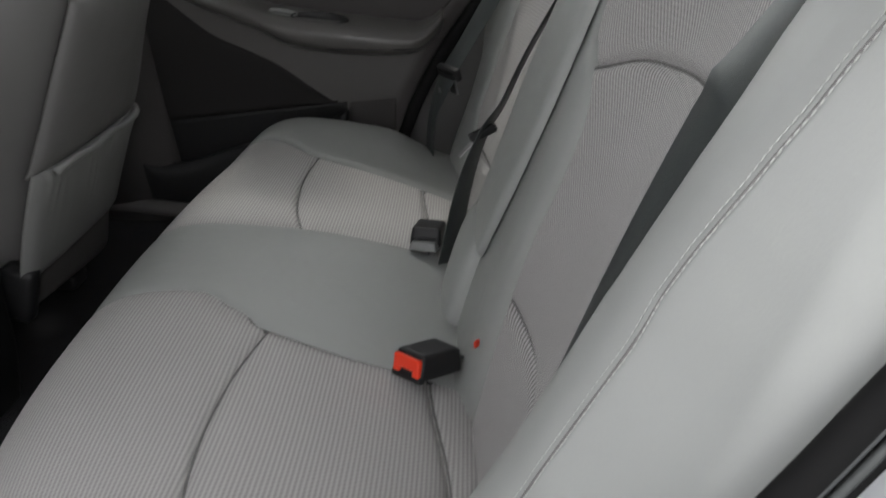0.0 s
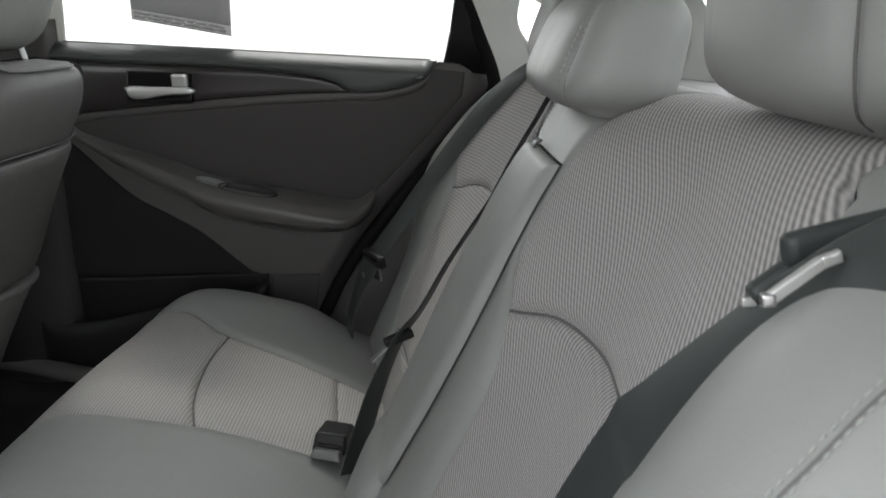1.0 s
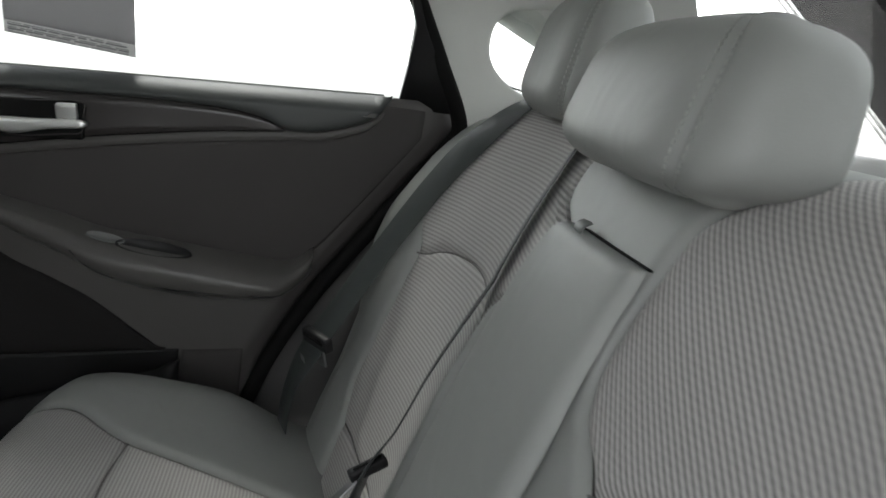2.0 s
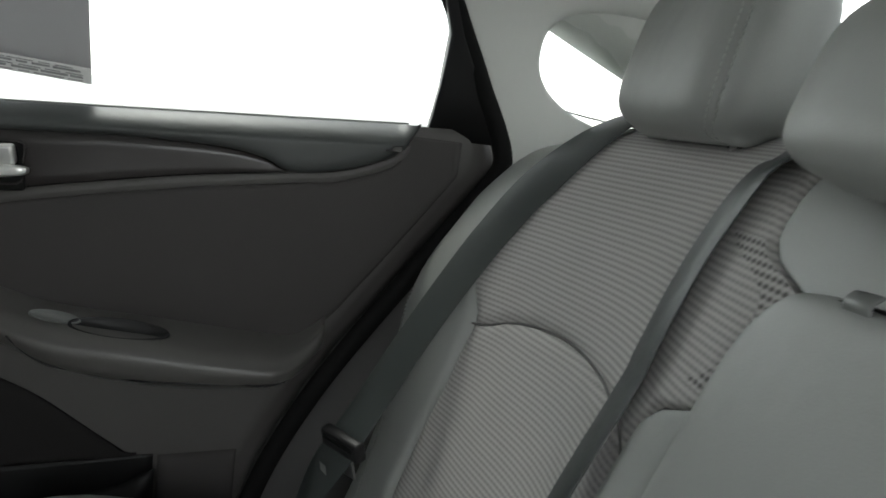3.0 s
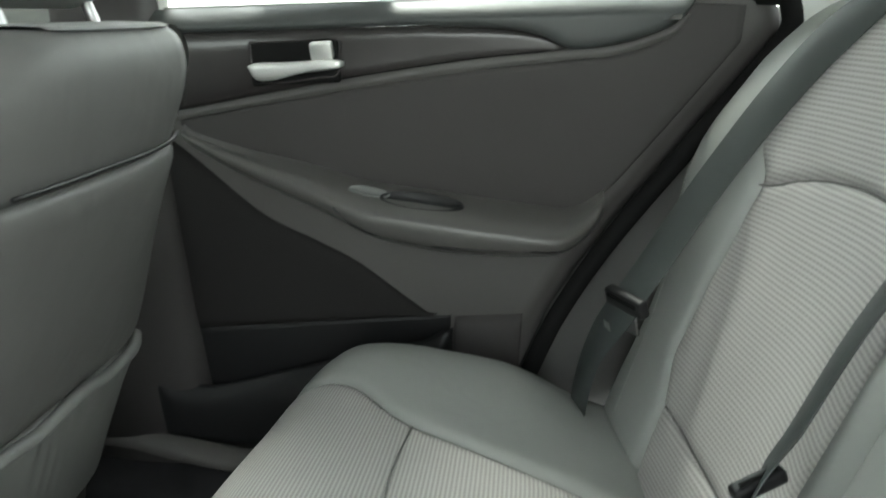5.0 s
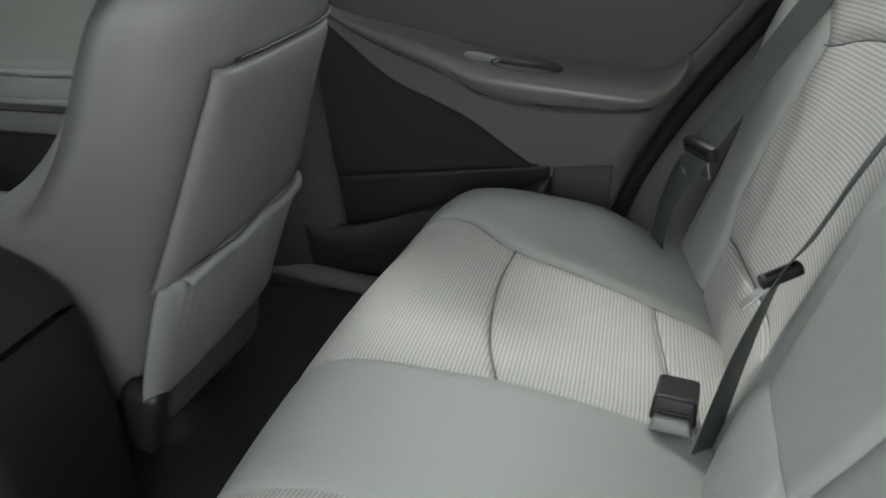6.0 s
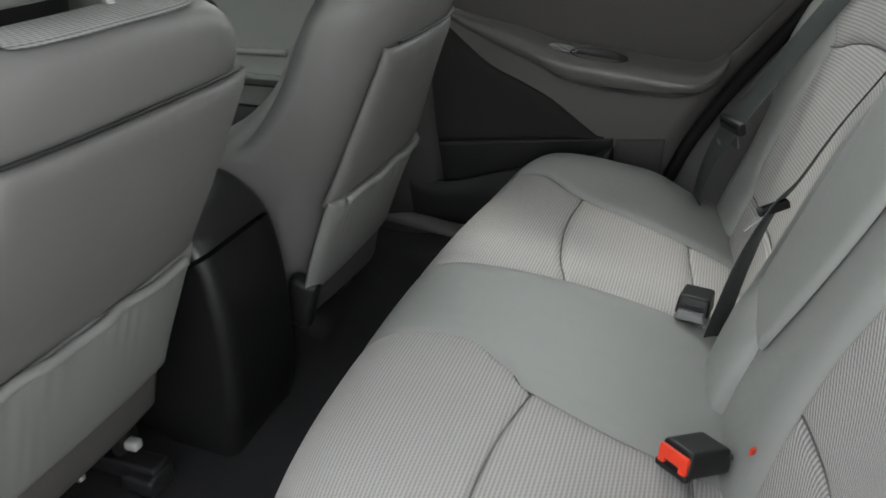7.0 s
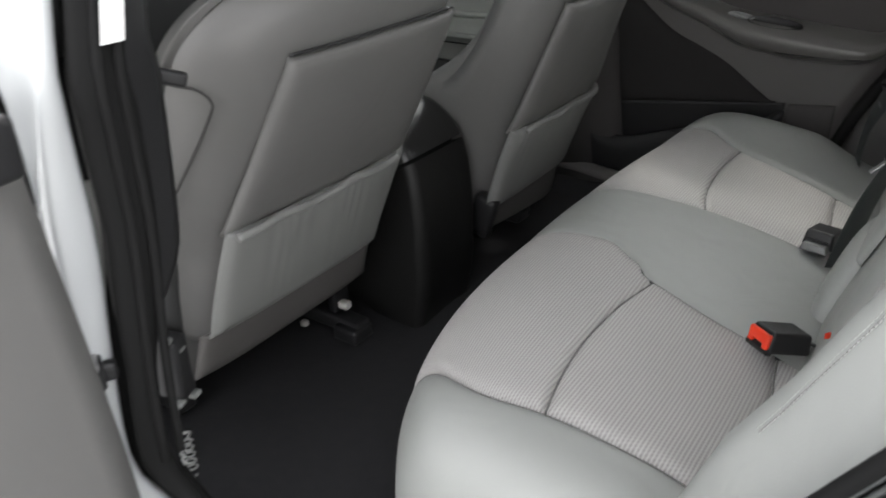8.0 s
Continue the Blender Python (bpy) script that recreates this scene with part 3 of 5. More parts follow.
# ---- headrests ----
def headrest(name, label, at, half, tall=0.175, deep=0.062, group="rear headrests", lean=0.0, box=0.6, seams=(-0.72,), square=4.2, stitched=True):
    """A padded headrest on two posts; its front face is sewn to the sides along the seams."""
    top = thing(name, label, "headrest", group, at=at)
    x0, y0, z0 = at
    rings = []
    ang = np.linspace(0, 2 * np.pi, 160, endpoint=False)
    ca, sa = np.cos(ang), np.sin(ang)
    ca, sa = np.sign(ca) * abs(ca) ** box, np.sign(sa) * abs(sa) ** box
    for h in np.sin(np.linspace(-np.pi / 2, np.pi / 2, 34)):
        z = (h + 1) / 2
        k = max(0.02, (1 - abs(h) ** square)) ** 0.5
        w = half * (0.80 + 0.20 * k) * (1.0 - 0.10 * z) * max(k, 0.62 if h < 0 else 0.5) ** 0.55
        d = deep * max(k, 0.25) * (1.0 - 0.25 * z)
        x = x0 + 0.02 * z + lean * z + d * sa
        y = w * ca
        for q in seams:
            x = x + (0.0042 * np.exp(-((y - q * w) / 0.0042) ** 2) + 0.004 * np.exp(-((y - q * w) / 0.014) ** 2)) * (sa < 0) * min(1.0, 3 * k)
        rings.append(np.stack([x, y0 + y, z0 + tall * z + 0 * x], -1))
    pad = loft("pad", rings, LEATHER, top)
    r = np.asarray(rings)
    for at_side in seams:
        front = r[17, :, 0] < r[17, :, 0].mean()
        col = int(np.argmin(abs(r[17, :, 1] - (y0 + at_side * half * 0.95)) + ~front * 9))
        if not stitched:
            tube("seam", [tuple(q) for q in r[3:32:2, col] + np.array((-0.0004, 0, 0))], 0.0009, SEAM, pad, n=60, sides=6)
            continue
        for step in (-2, 2):
            line = smooth_curve(r[3:32, col + step] + np.array((-0.0008, 0, 0)), 90)
            stitches("stitching", line, pad, gap=0.0055, size=0.0009)
    for sgn in (-1, 1):
        y = y0 + sgn * half * 0.45
        tube("post", [(x0 + 0.01, y, z0 + 0.03), (x0 + 0.008, y, z0 - 0.06)], 0.0055, CHROME, top, "steel post")
        rbox("collar", (0.020, 0.024, 0.012), 0.004, BLACK, top, pose(x0 + 0.016, y, z0))
    return top


headrest("headrest", "grey leatherette headrest with double stitching, over the far seat", (0.276, 0.316, 0.768), 0.110, tall=0.142, deep=0.050)
headrest("headrest", "broad low grey leatherette headrest over the middle seat", (0.248, -0.012, 0.748), 0.147, tall=0.115)
headrest("headrest", "plain grey leatherette headrest with one seam, over the near seat", (0.312, -0.368, 0.780), 0.106, tall=0.150, lean=-0.055, box=0.7, seams=(-0.76,), square=7.0, stitched=False)


# ---- belts and buckles ----
def belt(label, pts, wide):
    top = thing("seat_belt", label, "seat belt", "rear seat belts", at=pts[-1])
    ribbon("webbing", pts, wide, 0.046, 0.0016, BELT, top, n=110)
    return top


def down_back(rows, lift=0.008, n=26):
    """Places and width directions for a belt lying on the backrest: rows of height and place across."""
    r = np.asarray(rows, float)
    z = np.linspace(r[0, 0], r[-1, 0], n)
    y = smooth_curve(r, 200)
    y = np.interp(z, y[::-1, 0], y[::-1, 1])
    s = S_OF(z)
    p, a, b = back_place(s, y), back_place(s, y - 0.02), back_place(s, y + 0.02)
    up = back_place(s + 0.01, y) - p
    w = (b - a) / np.linalg.norm(b - a, axis=1, keepdims=True)
    nrm = np.cross(up, w)
    nrm *= -np.sign(nrm[:, :1]) / np.linalg.norm(nrm, axis=1, keepdims=True)
    crest = np.maximum(0, ((a + b) / 2 - p) @ np.array((-1.0, 0, 0.3)))
    return [tuple(q) for q in p + nrm * (lift + crest)[:, None]], [tuple(q) for q in w]


across = (0.0, 1.0, 0.0)
far_belt = belt("charcoal lap and shoulder belt hanging down the far bolster",
                [(0.40, 0.415, 0.765), (0.34, 0.43, 0.788), (0.305, 0.443, 0.793), (0.262, 0.458, 0.768), (0.213, 0.487, 0.71), (0.176, 0.503, 0.652), (0.143, 0.510, 0.594), (0.109, 0.507, 0.535), (0.077, 0.499, 0.477), (0.045, 0.492, 0.419), (0.019, 0.530, 0.341), (0.011, 0.567, 0.246), (0.022, 0.585, 0.18)],
                [across] * 3 + [(-0.25, 0.95, 0)] + [(-0.55, 0.85, 0)] * 6 + [(-0.3, 0.95, 0)] * 3)
pn, wn_ = down_back(((0.705, -0.500), (0.69, -0.493), (0.657, -0.478), (0.626, -0.460), (0.59, -0.449), (0.50, -0.448), (0.42, -0.448), (0.30, -0.445), (0.22, -0.44)), lift=0.003)
wn_ = [(-0.06, 1.0, 0.0)] * len(pn)
near_belt = belt("charcoal lap and shoulder belt hanging down the near bolster",
                 [(0.40, -0.655, 0.765), (0.33, -0.63, 0.792), (0.268, -0.578, 0.772), (0.236, -0.538, 0.737)] + pn[3:],
                 [(0.05, 0.65, 0.6), (0.05, 0.65, 0.6), (0.05, 0.65, 0.6), (-0.15, 0.75, 0.35)] + wn_[3:])
pm, _ = down_back(((0.757, 0.180), (0.735, 0.192), (0.70, 0.201), (0.65, 0.200), (0.60, 0.196)), lift=0.007, n=12)
mid_belt = belt("charcoal middle belt running down to the bench beside a buckle",
                [(0.40, 0.155, 0.765), (0.34, 0.160, 0.787), (0.305, 0.164, 0.793)] + pm + [(0.152, 0.188, 0.52), (0.122, 0.178, 0.452), (0.098, 0.163, 0.415), (0.074, 0.140, 0.345), (0.058, 0.132, 0.25), (0.05, 0.13, 0.19)],
                [across] * 3 + [(0.21, 0.96, -0.21)] * len(pm) + [(0.19, 0.94, -0.28), (0.20, 0.92, -0.30), (0.30, 0.88, -0.30), (0.5, 0.8, 0), (0.58, 0.74, 0), (0.58, 0.74, 0)])


def along(a, b):
    """A pose at a whose z axis points at b."""
    d = Vector(b) - Vector(a)
    return Matrix.Translation(a) @ d.to_track_quat("Z", "Y").to_matrix().to_4x4()


def tongue(parent, m, k=1.0):
    """A latch plate in its moulded grip, strung on the webbing."""
    grip = rbox("tongue_grip", (0.058 * k, 0.014, 0.022), 0.005, BLACK, parent, m, "black moulded grip")
    rbox("tongue_slot", (0.046 * k, 0.017, 0.006), 0.002, RUBBER, grip, m @ pose(0, 0, 0.004))
    rbox("tongue_plate", (0.022 * k, 0.003, 0.034), 0.0012, STEEL, parent, m @ pose(0, 0, -0.024), "bare steel latch plate")


rbox("belt_guide", (0.022, 0.060, 0.016), 0.005, BLACK, far_belt, pose(0.338, 0.432, 0.790, 0, 10, 8), "black belt guide on the shelf edge")
tongue(far_belt, pose(0.045, 0.492, 0.419, 18, 0, -57), 1.05)
rbox("care_label", (0.014, 0.0008, 0.022), 0.0003, BUCKLE, far_belt, pose(0.0300, 0.508, 0.378, 14, 0, -66), "small grey sewn label")
grip = rbox("tongue_grip", (0.013, 0.012, 0.040), 0.004, BLACK, mid_belt, along((0.097, 0.161, 0.417), (0.133, 0.173, 0.433)), "black moulded grip")
rbox("tongue_slot", (0.004, 0.014, 0.030), 0.0015, RUBBER, grip, along((0.098, 0.160, 0.418), (0.134, 0.172, 0.434)))
rbox("tongue_plate", (0.010, 0.0022, 0.030), 0.001, STEEL, mid_belt, along((0.076, 0.151, 0.397), (0.062, 0.146, 0.382)), "bare steel latch plate")


grip = rbox("tongue_grip", (0.010, 0.014, 0.072), 0.0045, BELT, near_belt, along((0.261, -0.499, 0.7525), (0.298, -0.4975, 0.766)), "charcoal moulded grip")
rbox("tongue_slot", (0.012, 0.004, 0.050), 0.0018, BLACK, grip, along((0.261, -0.5012, 0.7475), (0.298, -0.4997, 0.761)))
rbox("tongue_collar", (0.008, 0.008, 0.040), 0.003, BELT, near_belt, along((0.234, -0.4975, 0.7350), (0.252, -0.494, 0.7507)), "charcoal collar of the latch plate")
rbox("tongue_plate", (0.0030, 0.0048, 0.0215), 0.0011, CHROME, near_belt, along((0.2177, -0.5314, 0.7389), (0.2257, -0.5299, 0.7458)), "bright steel latch plate")
rbox("tongue_bend", (0.0028, 0.0046, 0.0075), 0.0011, CHROME, near_belt, along((0.2284, -0.5297, 0.7469), (0.2307, -0.5295, 0.7480)), "bright steel bend of the latch plate")
rbox("tongue_hook", (0.0038, 0.0050, 0.0052), 0.0015, STEEL, near_belt, along((0.2092, -0.5329, 0.7316), (0.2070, -0.5325, 0.7310)))
rbox("tongue_tip", (0.002, 0.004, 0.006), 0.0009, CHROME, near_belt, along((0.2190, -0.5003, 0.7200), (0.2245, -0.5003, 0.7205)))


def buckle(label, at, turn, red):
    """A push-button belt buckle on its stalk."""
    b = thing("belt_buckle", label, "belt buckle", "rear belt buckles", at=at)
    m = Matrix.Translation(at) @ turn
    body = rbox("body", (0.062, 0.046, 0.028), 0.006, BLACK, b, m, seg=4, taper=0.9)
    if red:
        for y in (-0.0145, 0.0145):
            rbox("button", (0.006, 0.010, 0.019), 0.002, RED, b, m @ pose(-0.0305, y, -0.001), "red press button")
        rbox("button", (0.006, 0.038, 0.014), 0.002, RED, b, m @ pose(-0.0306, 0, 0.0025), "red press button")
        rbox("slot", (0.010, 0.044, 0.008), 0.003, BLACK, body, m @ pose(-0.0285, 0, -0.0125))
    else:
        rbox("button", (0.022, 0.042, 0.012), 0.003, BUCKLE, b, m @ pose(-0.036, 0, -0.0095), "worn grey press button", taper=0.8)
        rbox("slot", (0.006, 0.030, 0.004), 0.001, BLACK, body, m @ pose(-0.0300, 0, -0.001))
    ribbon("strap", [m @ Vector((0.02, 0, 0)), m @ Vector((0.045, 0, -0.004)), m @ Vector((0.07, 0, -0.02)), m @ Vector((0.09, 0, -0.04))], [m.to_3x3() @ Vector((0, 1, 0))], 0.028, 0.004, BELT, b, n=14)
    return b


buckle("black belt buckle with a red press button on the bench", (0.040, -0.165, 0.268), pose(0, 0, 0, -8, 12, 45), True)
buckle("black belt buckle with a worn grey face, lying on the bench", (0.026, 0.165, 0.262), pose(0, 0, 0, 0, 10, 82), False)

tag = thing("red_tag", "small red cloth tag peeping out behind the bench", "tag", at=(0.090, -0.177, 0.285))
rbox("tag_cloth", (0.007, 0.003, 0.008), 0.001, RED, tag, pose(0.090, -0.175, 0.296, 0, 0, 50))


# ---- front seats ----
def front_seat(label, yc, back_x, inner, outer, bow, drop=0.0, wrap=0.0):
    """A front seat seen from behind: padded shell, hard back panel, map pocket and skirt. back_x(z): its rear face; inner: +1 if its inner side is the far one."""
    seat = thing("front_seat", label, "car seat", "front seats", at=(-0.75, yc, 0.0))
    rings = []
    zs = np.r_[np.linspace(0.172, 0.36, 14), np.linspace(0.37, 0.61, 20), np.linspace(0.62, 0.694, 12)]
    front = curve1([(0.10, -0.10), (0.24, -0.11), (0.29, -0.14), (0.33, -0.235), (0.365, -0.275), (0.42, -0.245), (0.47, -0.19), (0.53, -0.15), (0.62, -0.135), (0.77, -0.10)])
    halfw = curve1([(0.10, 0.16), (0.3, 0.178), (0.40, 0.205), (0.52, 0.225), (0.62, 0.225), (0.70, 0.205), (0.77, 0.155)])
    ang = np.linspace(0, 2 * np.pi, 72, endpoint=False)
    ca, sa = np.cos(ang), np.sin(ang)
    for z in zs:
        k = 1.0 if z < 0.62 else math.sqrt(max(0.03, 1 - ((z - 0.62) / 0.0755) ** 2))
        d = -front(z) * (0.5 + 0.5 * k)
        w = halfw(z) * (0.62 + 0.38 * k) if z > 0.62 else halfw(z)
        cx, cy = np.sign(ca) * abs(ca) ** 0.42, np.sign(sa) * abs(sa) ** 0.40
        bx = back_x(z) - (1 - k) * 0.035
        round_back = 0.045 * np.abs(cx) ** 5 + bow * smoothstep(0.36, 0.58, z) * np.maximum(0, cx * w * (-1 if inner > 0 else 1) / 0.165) ** 2
        rings.append(np.stack([bx - d / 2 + cy * d / 2 - round_back * (cy > 0), yc + w * cx, z + 0 * ca], -1))
    shell = np.asarray(rings)
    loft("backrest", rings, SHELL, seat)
    back = [c for c in range(72) if 0.17 < c / 72 < 0.33]
    row = [shell[j][back] + np.array((0.0022, 0, 0.001)) for j in range(len(zs) - 1, len(zs))]
    rear = row[-1]
    ahead = shell[-1][[(72 - c) % 72 for c in back]]
    row += [rear * (1 - k) + ahead * k + np.array((0, 0, 0.0022)) for k in np.linspace(0.12, 1.0, 8)]
    row += [shell[j][[(72 - c) % 72 for c in back]] + np.array((-0.0022, 0, 0.001)) for j in range(len(zs) - 1, len(zs) - 8, -1)]
    row = np.asarray(row)
    run = np.r_[0, np.cumsum(np.linalg.norm(np.diff(row[:, len(back) // 2], axis=0), axis=1))]
    grid("top_insert", row, SEATTOP, seat, "ribbed grey cloth over the top of the seat", uv=np.stack([row[..., 1], np.repeat(run[:, None], len(back), 1)], -1))
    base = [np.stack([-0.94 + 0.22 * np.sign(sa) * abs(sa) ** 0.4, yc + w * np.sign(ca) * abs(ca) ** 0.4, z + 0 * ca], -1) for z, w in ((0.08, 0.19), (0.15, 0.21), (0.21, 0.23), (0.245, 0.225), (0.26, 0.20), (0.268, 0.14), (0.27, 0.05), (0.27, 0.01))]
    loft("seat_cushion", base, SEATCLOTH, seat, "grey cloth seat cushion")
    sgn = 1 if inner > 0 else -1

    def on_back(name, mat, corners, lift, dip, puff=0.0, n=(30, 30), lab="", thick=0.006, gather=0.0):
        """A panel on the rear face between four corners (y, z): outer top, inner top, inner low, outer low."""
        u, v = np.meshgrid(np.linspace(0, 1, n[0]), np.linspace(0, 1, n[1]), indexing="ij")
        (y0, z0), (y1, z1), (y2, z2), (y3, z3) = corners
        y = (y0 * (1 - u) + y1 * u) * (1 - v) + (y3 * (1 - u) + y2 * u) * v
        z = (z0 * (1 - u) + z1 * u) * (1 - v) + (z3 * (1 - u) + z2 * u) * v
        q = np.abs(y - yc) / 0.225
        x = back_x(z) - 0.016 * q**4 - wrap * np.maximum(0, (y - yc) * (-1 if inner > 0 else 1) / outer) ** 6 - bow * smoothstep(0.36, 0.58, z) * np.maximum(0, (y - yc) * (-1 if inner > 0 else 1) / 0.165) ** 2 + lift - edge_dip(u, v, abs(y1 - y0), abs(z3 - z0), dip, 0.008) + puff * 16 * u * (1 - u) * v * (1 - v)
        drape = np.exp(-((z - 0.39 + drop) / 0.05) ** 2) + 0.25
        x = x + gather * drape * (np.sin(y * 210 + 3 * np.sin(y * 47)) * np.sin(y * 33 + z * 20) + 0.6 * np.sin(y * 70 - z * 60)) * (v > 0.02)
        p = np.stack([x, y, z], -1)
        return grid(name, p, mat, seat, lab, thick=thick, flip=p[0, 0, 1] < p[-1, 0, 1])

    o, i = -sgn, sgn  # outer and inner sides
    a = [(yc + o * (outer - 0.036), 0.618 - drop), (yc + i * 0.180, 0.618 - drop), (yc + i * 0.195, 0.385 - drop), (yc + o * outer, 0.385 - drop)]
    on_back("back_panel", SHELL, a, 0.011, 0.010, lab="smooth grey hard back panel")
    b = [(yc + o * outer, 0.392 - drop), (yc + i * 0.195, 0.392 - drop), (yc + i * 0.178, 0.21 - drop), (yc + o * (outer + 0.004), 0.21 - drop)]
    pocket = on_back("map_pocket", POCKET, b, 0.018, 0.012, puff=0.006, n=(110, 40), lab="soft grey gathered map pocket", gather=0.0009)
    if inner > 0:
        c = [(yc + o * (outer + 0.014), 0.214), (yc + i * 0.178, 0.212), (yc + i * 0.176, 0.140), (yc + o * (outer + 0.022), 0.138)]
    else:
        c = [(yc + o * (outer + 0.004), 0.212 - drop), (yc + i * 0.178, 0.212 - drop), (yc + i * 0.180, 0.160 - drop), (yc + o * (outer + 0.006), 0.125 - drop)]
    on_back("skirt", DOORGREY, c, 0.006, 0.006, lab="grey cloth skirt under the pocket")
    ys = np.linspace(yc + o * (outer - 0.010), yc + i * 0.186, 40)
    hem = np.stack([back_x(0.388 - drop) + 0.017 - wrap * np.maximum(0, (ys - yc) * o / outer) ** 6 - 0.016 * (np.abs(ys - yc) / 0.225) ** 4 - bow * smoothstep(0.36, 0.58, 0.388 - drop) * np.maximum(0, (ys - yc) * o / 0.165) ** 2 + 0.002 * np.sin(ys * 95), ys, 0.387 - drop + 0.0025 * np.sin(ys * 130)], -1)
    tube("pocket_hem", hem[::4], 0.0065, POCKET, pocket, n=60)
    yt = np.linspace(yc + o * (outer - 0.034), yc + i * 0.178, 40)
    top = np.stack([back_x(0.622 - drop) + 0.004 - 0.016 * (np.abs(yt - yc) / 0.225) ** 4 - bow * np.maximum(0, (yt - yc) * o / 0.165) ** 2, yt, 0.623 - drop + 0 * yt], -1)
    tube("seam", top[::4], 0.0020, BLACK, seat, n=40)
    for k in (-1, 1):
        tube("headrest_post", [(back_x(0.70) - 0.085, yc + k * 0.065, 0.66), (back_x(0.76) - 0.14, yc + k * 0.06, 0.75)], 0.005, STEEL, seat, "steel post")
    rings = []
    for h in np.sin(np.linspace(-np.pi / 2, np.pi / 2, 22)):
        zz = (h + 1) / 2
        k = math.sqrt(max(0.03, 1 - abs(h) ** 4))
        rings.append([(back_x(0.80) - 0.165 + 0.04 * zz + 0.058 * k * np.sign(s) * abs(s) ** 0.7, yc + 0.10 * (0.75 + 0.25 * k) * np.sign(c) * abs(c) ** 0.6, 0.706 + 0.17 * zz) for c, s in zip(np.cos(ang), np.sin(ang))])
    loft("headrest", rings, LEATHER, seat)
    for k in (-1, 1):
        q = 0.175 if k == i else 0.16
        hidden = inner > 0 and k == o
        rail = rbox("rail", (0.42, 0.035, 0.03), 0.006, BLACK, seat, pose(-0.96 if hidden else -0.86, yc + k * 0.16, 0.03), "black seat rail")
        if hidden:
            continue
        rbox("rail_foot", (0.056, 0.052, 0.030), 0.008, BLACK, seat, pose(-0.672, yc + k * (q - 0.022), 0.022), "black rail end cover")
        rbox("rail_bolt", (0.022, 0.018, 0.016), 0.006, ZINC, rail, pose(-0.700, yc + k * (q - 0.008), 0.060), "bare metal bolt")
        rbox("rail_hook", (0.018, 0.04, 0.05), 0.005, BLACK, rail, pose(-0.718, yc + k * (q - 0.004), 0.07))
        rbox("rail_bolt", (0.014, 0.012, 0.012), 0.004, ZINC, rail, pose(-0.752, yc + k * (q - 0.064), 0.032), "bare metal bolt")
    if inner < 0:
        rbox("recliner_cover", (0.05, 0.03, 0.09), 0.012, BLACK, seat, pose(float(back_x(0.17)) - 0.01, yc + i * 0.165, 0.165, 0, 15, 0), "black hinge cover")
    rbox("base_frame", (0.36, 0.30, 0.07), 0.02, BLACK, seat, pose(-0.91, yc, 0.105))
    # stitched side panel on the bolster
    if inner > 0:
        rim = [(-0.556, -0.560, 0.600), (-0.537, -0.556, 0.598), (-0.523, -0.547, 0.595), (-0.514, -0.540, 0.588), (-0.512, -0.534, 0.577), (-0.519, -0.533, 0.563), (-0.553, -0.538, 0.512), (-0.602, -0.543, 0.447), (-0.66, -0.54, 0.385)]
        tube("seam", rim, 0.0016, SEAMDARK, seat, n=60, sides=6)
    tube("seam", [(float(back_x(z)) - 0.018 - d, yc + o * (outer - 0.035), z) for z, d in ((0.685, 0.036), (0.665, 0.019), (0.64, 0.009), (0.618, 0.004))], 0.0014, SEAMDARK, seat, n=20, sides=6)
    return seat


near_back = curve1([(0.0, -0.66), (0.12, -0.652), (0.21, -0.632), (0.30, -0.603), (0.385, -0.568), (0.50, -0.508), (0.616, -0.452), (0.70, -0.415), (0.80, -0.37), (1.0, -0.30)])
far_back = curve1([(0.0, -0.585), (0.12, -0.572), (0.21, -0.552), (0.30, -0.520), (0.385, -0.483), (0.50, -0.437), (0.6, -0.397), (0.70, -0.360), (0.80, -0.325), (1.0, -0.26)])
front_seat("grey front seat with a gathered map pocket, beside the open door", -0.328, near_back, 1, 0.176, 0.006)
front_seat("grey front seat with a gathered map pocket, beside the closed door", 0.285, far_back, -1, 0.165, 0.036, 0.032, 0.020)

# ---- centre console ----
console = thing("centre_console", "black gloss centre console between the front seats", "console", at=(-0.75, 0.0, 0.0))
CONSOLE = material("black_satin_plastic", (0.006, 0.006, 0.006), 0.5, grain=900, bump=0.1, vary=0.05, spec=0.35)
LID = material("black_soft_lid", (0.013, 0.013, 0.013), 0.32, grain=900, bump=0.15, vary=0.05)
SPINE = smooth_curve([(-1.25, 0.30), (-1.10, 0.355), (-0.95, 0.398), (-0.82, 0.413), (-0.72, 0.410), (-0.655, 0.394), (-0.615, 0.368), (-0.592, 0.336), (-0.577, 0.28), (-0.569, 0.20), (-0.569, 0.10), (-0.580, 0.02), (-0.590, -0.03)], 160)


